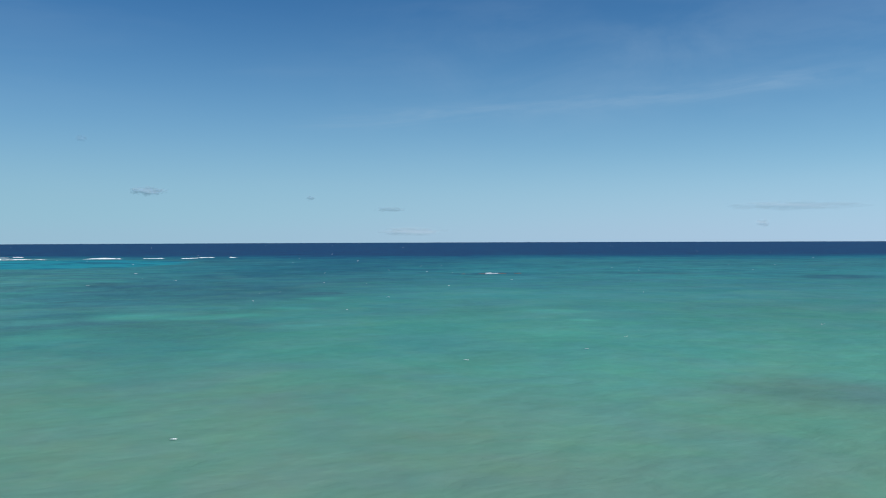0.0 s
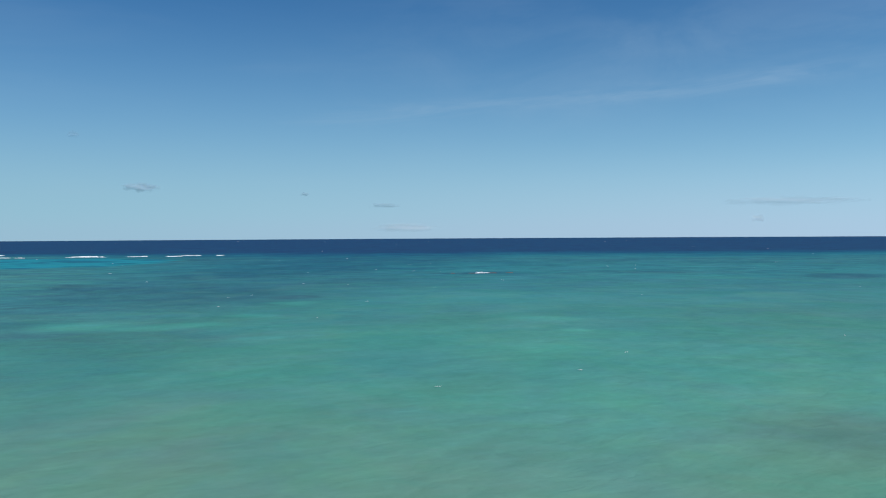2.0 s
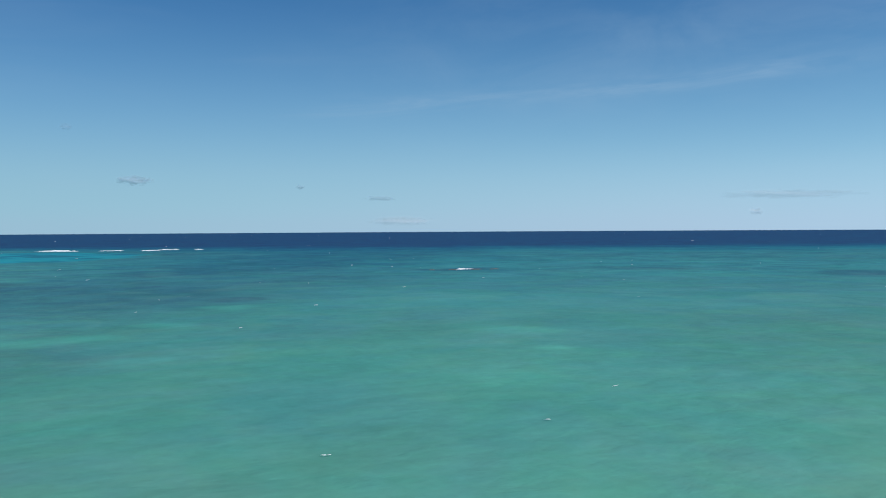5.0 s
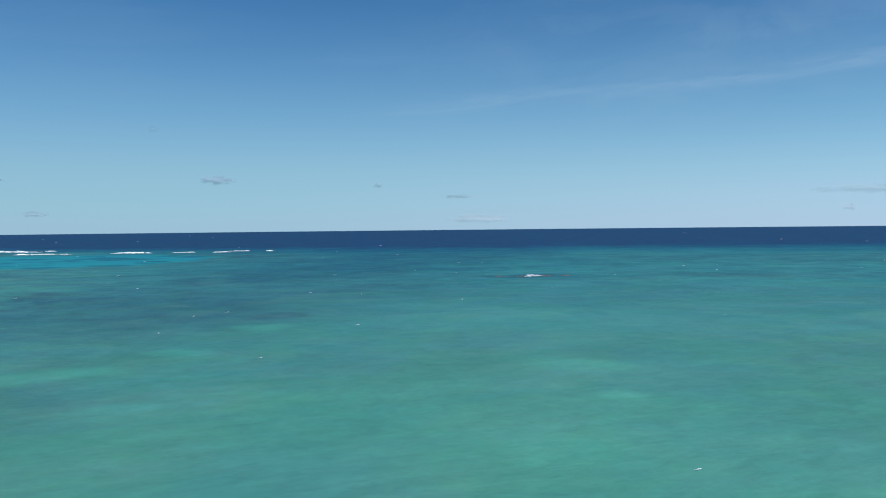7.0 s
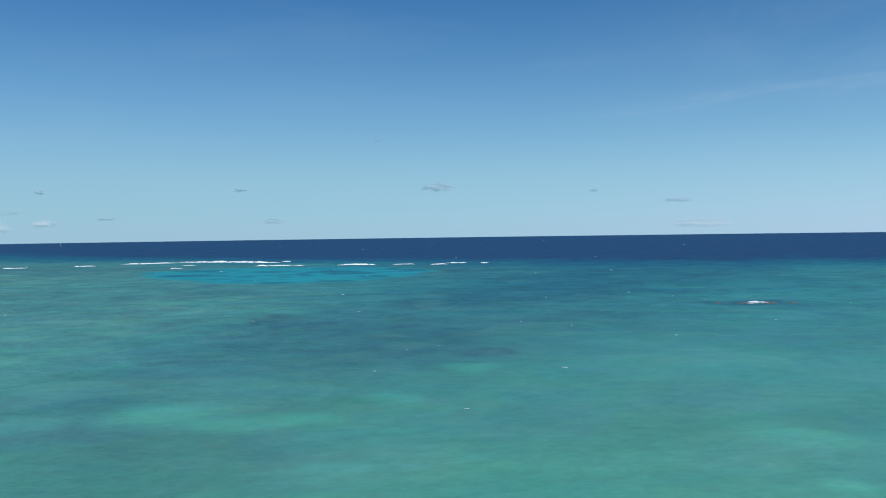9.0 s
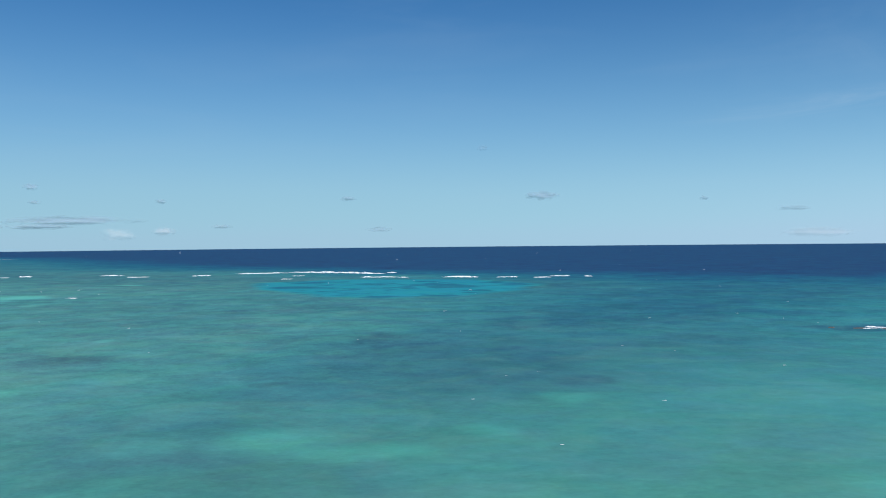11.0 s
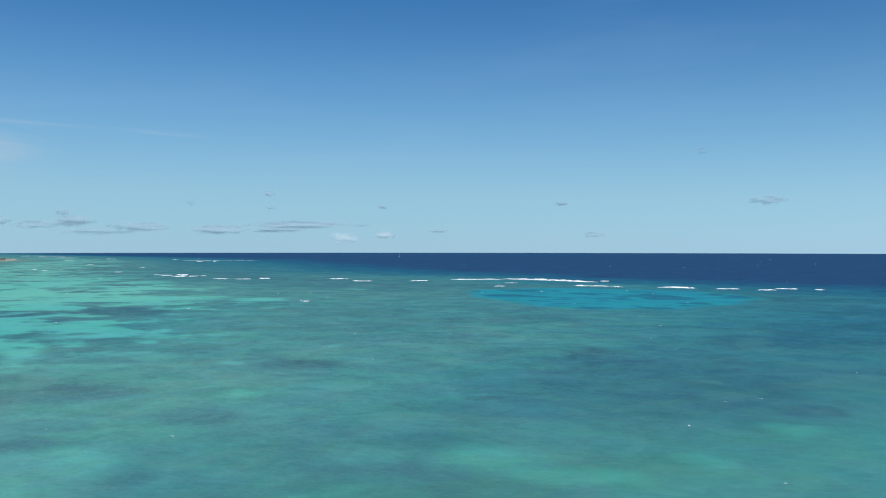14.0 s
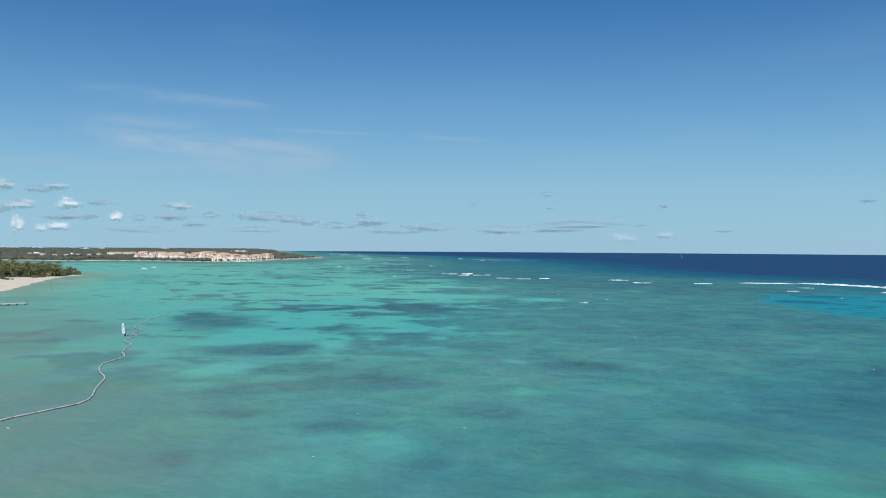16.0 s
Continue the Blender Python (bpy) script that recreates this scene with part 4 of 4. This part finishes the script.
def catamaran(mast, with_sail, half, label):
    root = new("sailing_catamaran")
    tagged(root, label, "sailboat")
    hm = hull_mesh(4.2, 0.5, 0.52, 0.3)
    for y in (-half, half):
        ob = part("hull", hm, M_GEL, root)
        ob.matrix_basis = pose(0, y, -0.12)
    bm = bmesh.new()
    box(bm, -1.3, 0.1 - half, 0.40, 0.9, half - 0.1, 0.46, 0.02)
    part("trampoline", bm, M_NET, root)
    for x in (-1.35, 0.95):
        bm = bmesh.new()
        tube(bm, [(x, -half - 0.15, 0.44), (x, half + 0.15, 0.44)], [0.06, 0.06], 8)
        part("crossbeam", bm, M_MAST, root)
    bm = bmesh.new()
    tube(bm, [(0.9, 0, 0.4), (0.82, 0, mast * 0.5), (0.6, 0, mast)], [0.075, 0.07, 0.045], 8)
    part("mast", bm, M_MAST, root)
    for y in (-half, half):
        bm = bmesh.new()
        box(bm, -2.25, y - 0.03, -0.35, -2.08, y + 0.03, 0.5, 0.01)
        part("rudder", bm, M_NET, root)
    if with_sail:
        bm = bmesh.new()
        rows = []
        for i in range(13):
            u = i / 12
            chord = 1.2 * (1 - 0.5 * u ** 2.4) * (0.8 + 0.2 * min(1.0, 3 * u))
            fx = 0.88 - 0.06 * u * 2 - (0.18 * u * u)
            rows.append([bm.verts.new((fx - chord * (j / 6), 0.12 * math.sin(math.pi * j / 6) * (1 - 0.5 * u) + 0.18 * u * j / 6, 0.85 + (mast - 0.95) * u + 0.08 * (j / 6))) for j in range(7)])
        for a, b in zip(rows, rows[1:]):
            for j in range(6):
                bm.faces.new((a[j], a[j + 1], b[j + 1], b[j]))
        bmesh.ops.solidify(bm, geom=bm.faces[:], thickness=0.02)
        swing = Matrix.Translation((0.88, 0, 0)) @ Matrix.Rotation(radians(78), 4, "Z") @ Matrix.Translation((-0.88, 0, 0))
        part("sail", bm, M_SAIL, root, "white full sail").matrix_basis = swing
        bm = bmesh.new()
        tube(bm, [(0.85, 0, 0.8), (-1.2, 0.05, 0.84)], [0.045, 0.035], 8)
        part("boom", bm, M_MAST, root).matrix_basis = swing
    return root


sailing = catamaran(4.9, True, 0.45, "small catamaran under a white sail beside the boom")
sailing.matrix_basis = pose(-306.6, 119.2, 0.05, 3, 4, -10)
moored = catamaran(5.4, False, 0.95, "small moored catamaran with a bare dark mast off the beach")
moored.matrix_basis = pose(-670.4, 133.5, 0.05, 0, 0, -8)


def motorboat(label):
    root = new("motorboat")
    tagged(root, label, "boat", "white boats moored in the bay")
    part("hull", hull_mesh(9.5, 3.2, 1.3, 1.0), M_GEL, root).matrix_basis = pose(0, 0, -0.35)
    bm = bmesh.new()
    box(bm, -2.2, -1.15, 0.9, 1.6, 1.15, 2.3, 0.18)
    part("cabin", bm, M_GEL, root)
    bm = bmesh.new()
    box(bm, -2.9, -1.3, 2.45, 1.5, 1.3, 2.62, 0.05)
    part("canopy", bm, M_SAIL, root)
    for x in (-2.7, 1.2):
        for y in (-1.15, 1.15):
            bm = bmesh.new()
            tube(bm, [(x, y, 0.9), (x, y, 2.5)], [0.04, 0.04], 6)
            part("canopy_post", bm, M_MAST, root)
    bm = bmesh.new()
    box(bm, -1.9, -1.17, 1.55, 1.3, 1.17, 2.05, 0.02)
    part("window", bm, M_GLASSDARK, root)
    bm = bmesh.new()
    box(bm, -5.2, -0.3, 0.1, -4.7, 0.3, 1.3, 0.08)
    part("outboard", bm, M_MAST, root)
    return root


boat = motorboat("white motorboat with a canopy moored in the shallow bay")
boat.matrix_basis = pose(-1164, 300.7, 0, 0, 0, 78) @ Matrix.Scale(0.9, 4)
copy_thing(boat, pose(-1245, 330.6, 0, 0, 0, 55) @ Matrix.Scale(0.75, 4))


def yacht():
    root = new("sailing_yacht")
    tagged(root, "distant yacht under white sails on the open sea", "sailboat")
    part("hull", hull_mesh(12, 3.4, 1.3, 0.8), M_GEL, root).matrix_basis = pose(0, 0, -0.2)
    bm = bmesh.new()
    tube(bm, [(0.8, 0, 0.8), (0.6, 0, 14.5)], [0.12, 0.07], 8)
    part("mast", bm, M_MAST, root)
    for name, pts in (("mainsail", ((0.6, 0, 2.2), (-4.6, 0.5, 2.4), (-1.6, 0.5, 9.0), (0.55, 0, 14.2))), ("jib", ((5.6, 0, 1.4), (1.2, 0.6, 1.8), (1.8, 0.5, 6.5), (0.9, 0, 12.6)))):
        bm = bmesh.new()
        bm.faces.new([bm.verts.new(p) for p in pts])
        bmesh.ops.solidify(bm, geom=bm.faces[:], thickness=0.04)
        part(name, bm, M_SAIL, root)
    bm = bmesh.new()
    box(bm, -2.6, -0.9, 1.0, 2.2, 0.9, 1.7, 0.12)
    part("cabin", bm, M_GEL, root)
    return root


yacht().matrix_basis = pose(-1985, 2180, 0, 4, 0, 140)


def pier():
    root = new("wooden_pier")
    tagged(root, "low weathered wooden pier on dark posts over shallow water", "pier")
    root.matrix_basis = pose(-497.5, 102.3, 0, 0, 0, 8)
    bm = bmesh.new()
    box(bm, -1.25, -62, 1.02, -1.05, -0.2, 1.2)
    box(bm, 1.05, -62, 1.02, 1.25, -0.2, 1.2)
    part("beam", bm, M_PILE, root)
    for x in (-1.56, 1.5):
        bm = bmesh.new()
        box(bm, x, -61.8, 0.92, x + 0.06, 0.0, 1.24, 0.01)
        part("fascia_board", bm, M_WOOD, root)
    bm = bmesh.new()
    box(bm, -1.5, -0.16, 0, 1.5, 0.16, 0.07)
    plank = mesh_of("plank", bm, M_WOOD)
    for k in range(180):
        part("plank", plank, M_WOOD, root).matrix_basis = pose(0, -0.3 - k * 0.342, 1.2 + 0.012 * math.sin(k * 1.7), 0, 0, 0.5 * math.sin(k * 2.3))
    bm = bmesh.new()
    tube(bm, [(0, 0, -2.0), (0, 0, 1.02)], [0.3, 0.26], 8)
    post = mesh_of("post", bm, M_PILE, smooth=True)
    for k in range(15):
        for x in (-1.15, 1.15):
            part("post", post, M_PILE, root).matrix_basis = pose(x, -0.5 - k * 4.2, 0)
    bm = bmesh.new()
    tube(bm, [(0, 0, 0), (0, 0, 1.9)], [0.14, 0.12], 8)
    tall = mesh_of("mooring_post", bm, M_PILE, smooth=True)
    for x in (-1.3, 1.3):
        part("mooring_post", tall, M_PILE, root).matrix_basis = pose(x, 0.05, 0.6)


pier()


def palapa():
    root = new("thatched_umbrella")
    tagged(root, "round palm-thatched beach umbrella on a wooden pole in the sand", "beach umbrella", "umbrellas on the beach")
    bm = bmesh.new()
    tube(bm, [(0, 0, -0.3), (0, 0, 2.6)], [0.09, 0.08], 8)
    part("pole", bm, M_TRUNK, root)
    bm = bmesh.new()
    rings = []
    for r, z in ((0.05, 3.1), (0.7, 2.75), (1.5, 2.2), (1.75, 1.95), (1.6, 2.0), (0.1, 2.7)):
        rings.append([bm.verts.new((r * math.cos(a) * (1 + 0.05 * math.sin(5 * a)), r * math.sin(a), z + 0.06 * math.sin(7 * a))) for a in (k * math.tau / 14 for k in range(14))])
    for a, b in zip(rings, rings[1:]):
        for k in range(14):
            bm.faces.new((a[k], b[k], b[(k + 1) % 14], a[(k + 1) % 14]))
    part("thatch", bm, M_THATCH, root)
    return root


shade = palapa()
for k, (x, y) in enumerate(((-905, 150), (-914, 157), (-922, 158))):
    s = inside(np.array([x]), np.array([y]), PENINSULA)
    m = pose(x, y, float(point_height(np.array([x]), np.array([y]), s)[0]), 0, 0, 37 * k)
    if k:
        copy_thing(shade, m)
    else:
        shade.matrix_basis = m


# ---- surf ----
def breaker(points, tall, seed, label, category="surf", group="surf on the reef"):
    """A ragged crest of broken white water along a line."""
    local = np.random.default_rng(seed)
    pts = [Vector(p) for p in points]
    length = sum((b - a).length for a, b in zip(pts, pts[1:]))
    n = max(12, int(length / 0.6))
    v, f = ico_data(2)
    verts, faces = [], []
    base = (pts[0] + pts[-1]) / 2
    for k in range(n):
        u = (k + local.random()) / n * length
        for a, b in zip(pts, pts[1:]):
            l = (b - a).length
            if u <= l:
                break
            u -= l
        p = a.lerp(b, min(1, u / l))
        here = (k + 0.5) / n
        swell = (0.25 + 0.75 * vnoise(np.array([k * 0.13 + seed]), np.array([seed * 1.7]))[0]) * min(1, 6 * here, 6 * (1 - here))
        h = max(0.08, tall * swell * local.uniform(0.75, 1.0))
        w = local.uniform(0.5, 1.0)
        d = (b - a).normalized()
        low = local.random() < 0.35
        off = d * local.normal(0, 0.5) + Vector((d.y, -d.x)) * (local.uniform(1.0, 5.0) if low else local.normal(0, 0.5))
        h = h * 0.25 if low else h
        q = v * (1 + local.normal(0, 0.12, (len(v), 1))) * [local.uniform(0.7, 1.9), w, h]
        q = np.stack([q[:, 0] * d.x - q[:, 1] * d.y, q[:, 0] * d.y + q[:, 1] * d.x, q[:, 2]], -1)
        verts.append(q + [p.x - base.x + off[0], p.y - base.y + off[1], h * 0.25])
        faces.append(f + k * len(v))
    ob = new("breaking_wave", raw_mesh("breaking_wave", np.concatenate(verts), np.concatenate(faces), M_FOAM))
    ob.matrix_basis = pose(base.x, base.y, 0)
    tagged(ob, label, category, group)


OUTER_SURF = [
    (((-528, 718), (-514, 731), (-493, 753)), 0.6), (((-500, 766), (-443, 764), (-424, 763), (-402, 754), (-386, 760)), 1.5), (((-393, 779), (-388, 785)), 0.7),
    (((-362, 679), (-335, 693)), 0.75), (((-328, 686), (-324, 690)), 0.6), (((-296, 702), (-280, 706), (-266, 708)), 1.0), (((-252, 713), (-236, 717)), 0.65),
    (((-218, 711), (-209, 721)), 0.5), (((-216, 742), (-201, 748)), 0.5), (((-186, 744), (-183, 747)), 0.5), (((-440, 690), (-432, 695)), 0.3),
]
FLAT_SURF = [
    (((-536, 666), (-525, 678)), 0.6), (((-633, 648), (-619, 662)), 0.65), (((-575, 625), (-562, 637)), 0.55), (((-694, 606), (-686, 613)), 0.8), (((-725, 573), (-708, 581)), 0.35),
    (((-702, 583), (-686, 591)), 0.4), (((-378, 397), (-375, 400)), 0.14), (((-853, 591), (-846, 599)), 0.6), (((-812, 580), (-803, 589)), 0.6), (((-860, 614), (-851, 624)), 0.7),
    (((-800, 592), (-811, 609)), 0.5), (((-808, 611), (-803, 617)), 0.6), (((-830, 600), (-824, 604)), 0.4), (((-880, 598), (-874, 603)), 0.4), (((-408, 631), (-403, 636)), 0.4),
]
FAR_SURF = [
    (((-1010, 620), (-1004, 626)), 0.7), (((-1211, 771), (-1206, 776)), 0.8), (((-1467, 813), (-1459, 820)), 0.9), (((-1216, 605), (-1212, 610)), 0.7), (((-1148, 589), (-1144, 594)), 0.7),
    (((-1604, 1131), (-1596, 1140)), 0.9), (((-1584, 1157), (-1578, 1164)), 0.8), (((-1760, 1194), (-1650, 1330)), 0.35), (((-1890, 1250), (-1870, 1255)), 0.9), (((-2150, 1210), (-2120, 1225)), 0.9),
    (((-2440, 1210), (-2380, 1250)), 0.9), (((-2700, 1270), (-2620, 1330)), 1.0), (((-2960, 1330), (-2880, 1390)), 1.0), (((-1970, 1010), (-1950, 1025)), 0.8),
]
for k, (line, tall) in enumerate(OUTER_SURF + FLAT_SURF + [(a, 0.65 * h) for a, h in FAR_SURF]):
    breaker(line, tall, 100 + k, "white broken water curling over the shallow reef edge")
breaker(((18, 377.5), (25, 378)), 0.35, 140, "white water washing over a dark coral head", group="surf on the coral head")


def coral_head():
    v, f = ico_data(2)
    local = np.random.default_rng(71)
    for x, y, size in ((17, 373, 1.6), (26, 374.5, 2.0), (33, 376, 1.3), (9, 372, 1.2)):
        pts = v * (1 + local.normal(0, 0.14, (len(v), 1))) * [size * 1.7, size, 0.3]
        ob = new("coral_head", raw_mesh("coral_head", pts, f, M_CORAL, smooth=False))
        ob.matrix_basis = pose(x, y, -0.1, 0, 0, local.uniform(0, 90))
        tagged(ob, "dark brown coral rock just awash in the lagoon", "rock", "coral heads awash")


coral_head()


def whitecaps():
    v, f = ico_data(1)
    local = np.random.default_rng(81)
    verts, faces, n = [], [], 0
    for k in range(170):
        az = radians(local.uniform(-30, 88))
        far = local.random() < 0.3
        r = local.uniform(760, 2600) if far else 35 + 650 * local.random() ** 0.8
        x, y = 15 - r * math.sin(az), 50 + r * math.cos(az)
        if inside(np.array([x]), np.array([y]), MAINLAND)[0] > -30 or inside(np.array([x]), np.array([y]), PENINSULA)[0] > -30 or (y < 200 and x < -180):
            continue
        if not far and local.random() < 0.45:
            continue
        size = local.uniform(0.5, 1.3) * (0.8 if far else 0.16 + r * 0.0004)
        turn = radians(28 + local.normal(0, 14))
        c, s = math.cos(turn), math.sin(turn)
        for j in range(int(local.integers(2, 6))):
            q = v * (1 + local.normal(0, 0.3, (len(v), 1))) * [size * local.uniform(0.5, 1.5), size * local.uniform(0.12, 0.28), size * 0.12]
            ox, oy = local.normal(0, size * 0.9), local.normal(0, size * 0.25)
            q = np.stack([q[:, 0] * c - q[:, 1] * s + x + ox * c - oy * s, q[:, 0] * s + q[:, 1] * c + y + ox * s + oy * c, q[:, 2] + 0.12], -1)
            verts.append(q)
            faces.append(f + n)
            n += len(v)
    me = raw_mesh("whitecaps", np.concatenate(verts), np.concatenate(faces), M_FOAM)
    tagged(new("whitecaps", me), "small scattered white foam flecks on wind-ruffled water", "foam", kind="stuff")


whitecaps()


# ---- clouds ----
def cloud_mesh(seed):
    v, f = ico_data(4)
    n = np.array([noise.fractal(Vector(p * 1.7) + Vector((seed * 7.1, 0, 0)), 0.8, 2.1, 4) for p in v])
    p = v * (1 + 0.32 * n[:, None])
    p[:, 2] = np.where(p[:, 2] < -0.25, -0.25 + (p[:, 2] + 0.25) * 0.45, p[:, 2])
    f = f[p[f][:, :, 1].mean(1) < 0.05]
    return raw_mesh("cloud", p, f, M_CLOUD)


GREY, PALE, WHITE = (0.27, 0.34, 0.42), (0.60, 0.56, 0.57), (0.88, 0.84, 0.80)
# az, el, width, height in degrees, tone, thickness
CLOUDS = [
    (19.4, 3.1, 2.5, 0.62, GREY, 0.55), (23.5, 6.2, 0.9, 0.4, GREY, 0.2), (9.0, 2.76, 0.7, 0.3, GREY, 0.35), (3.7, 2.0, 2.4, 0.32, GREY, 0.3),
    (-20.7, 0.95, 0.9, 0.6, WHITE, 0.4), (2.2, 0.5, 5.0, 0.7, PALE, 0.35), (-23.0, 2.0, 9.0, 0.7, PALE, 0.35), (30.5, 0.86, 1.8, 0.4, GREY, 0.35),
    (32.6, 2.9, 1.1, 0.35, GREY, 0.45), (44.6, 2.72, 0.8, 0.32, GREY, 0.5), (40.8, 1.1, 1.5, 0.32, GREY, 0.4), (52.1, 3.53, 1.0, 0.42, GREY, 0.5),
    (51.9, 2.6, 0.8, 0.26, GREY, 0.45), (49.8, 1.5, 8.0, 0.62, GREY, 0.6), (51.6, 1.12, 4.2, 0.36, GREY, 0.5), (47.2, 0.6, 2.3, 0.95, WHITE, 0.28),
]
CLOUDS_BAY = [
    (44.4, 0.79, 1.5, 0.7, PALE, 0.5), (55.3, 1.17, 4.2, 0.7, GREY, 0.5), (60.0, 1.30, 4.2, 0.7, GREY, 0.5), (66.1, 1.37, 3.0, 0.55, GREY, 0.45), (64.0, 1.61, 3.0, 0.8, GREY, 0.55), (64.6, 2.14, 0.9, 0.5, GREY, 0.45), (68.3, 1.57, 1.9, 0.55, GREY, 0.45),
    (69.4, 1.79, 2.3, 0.7, GREY, 0.5), (71.2, 1.92, 3.8, 0.85, GREY, 0.55), (74.4, 1.94, 1.5, 0.5, GREY, 0.5), (75.4, 1.34, 1.9, 0.45, GREY, 0.4),
]
CLOUDS_TOWN = [
    (76.4, 2.49, 2.3, 0.75, PALE, 0.7), (76.9, 1.83, 2.7, 0.7, GREY, 0.55), (78.8, 1.73, 1.1, 0.6, GREY, 0.45), (81.1, 2.61, 1.9, 0.45, GREY, 0.5),
    (80.2, 1.77, 1.0, 0.85, WHITE, 1.0), (82.9, 2.42, 1.7, 0.8, WHITE, 0.9), (83.1, 2.8, 0.8, 0.5, WHITE, 0.8), (83.4, 1.09, 1.7, 0.9, WHITE, 0.8), (84.4, 1.01, 0.9, 0.7, WHITE, 0.6), (85.8, 1.22, 1.0, 1.3, WHITE, 0.8), (85.7, 2.42, 2.3, 0.85, PALE, 0.8), (83.6, 3.51, 1.9, 0.6, PALE, 0.6), (86.5, 3.57, 1.5, 1.0, PALE, 0.8),
]
CLOUDS_LOW = [
    (82.9, 1.72, 3.4, 0.6, GREY, 0.6), (84.5, 3.37, 2.3, 0.5, GREY, 0.5), (78.7, 0.98, 4.6, 0.6, GREY, 0.35), (71.6, 1.06, 4.6, 0.5, GREY, 0.35), (62.7, 0.98, 5.3, 0.45, GREY, 0.3), (57.0, 2.9, 0.7, 0.5, GREY, 0.25), (87.5, 2.1, 3.0, 0.8, GREY, 0.5), (89.5, 3.6, 2.5, 1.3, WHITE, 0.7), (90.5, 1.5, 4.0, 1.2, PALE, 0.6),
]


def clouds():
    shapes = [cloud_mesh(k) for k in range(6)]
    for k, (az, el, w, h, tone, thick) in enumerate(CLOUDS + CLOUDS_BAY + CLOUDS_TOWN + CLOUDS_LOW):
        dist = 4640.0 + 6 * (k % 7)
        eye = Vector((8, 40, 20)) if az < 20 else Vector((19, 63, 31))
        d = Vector((-math.sin(radians(az)), math.cos(radians(az)), math.tan(radians(el))))
        ob = new("cloud", shapes[k % 6])
        a, b = dist * radians(w) / 2, dist * radians(h) / 2
        ob.matrix_basis = Matrix.LocRotScale(eye + d * dist, Euler((0, 0, radians(az))), (a * 1.5, min(a, 60.0), b * (1.6 if tone == GREY else 1.35)))
        ob.color = (*tone, min(1.0, thick * (0.8 if tone == GREY else 0.5)))
        words = {GREY: "thin blue-grey cumulus cloud low over the sea horizon", PALE: "pale hazy cloud bank low over the horizon", WHITE: "small bright white cumulus cloud above the coast"}
        tagged(ob, words[tone], "cloud", "clouds along the horizon")


clouds()
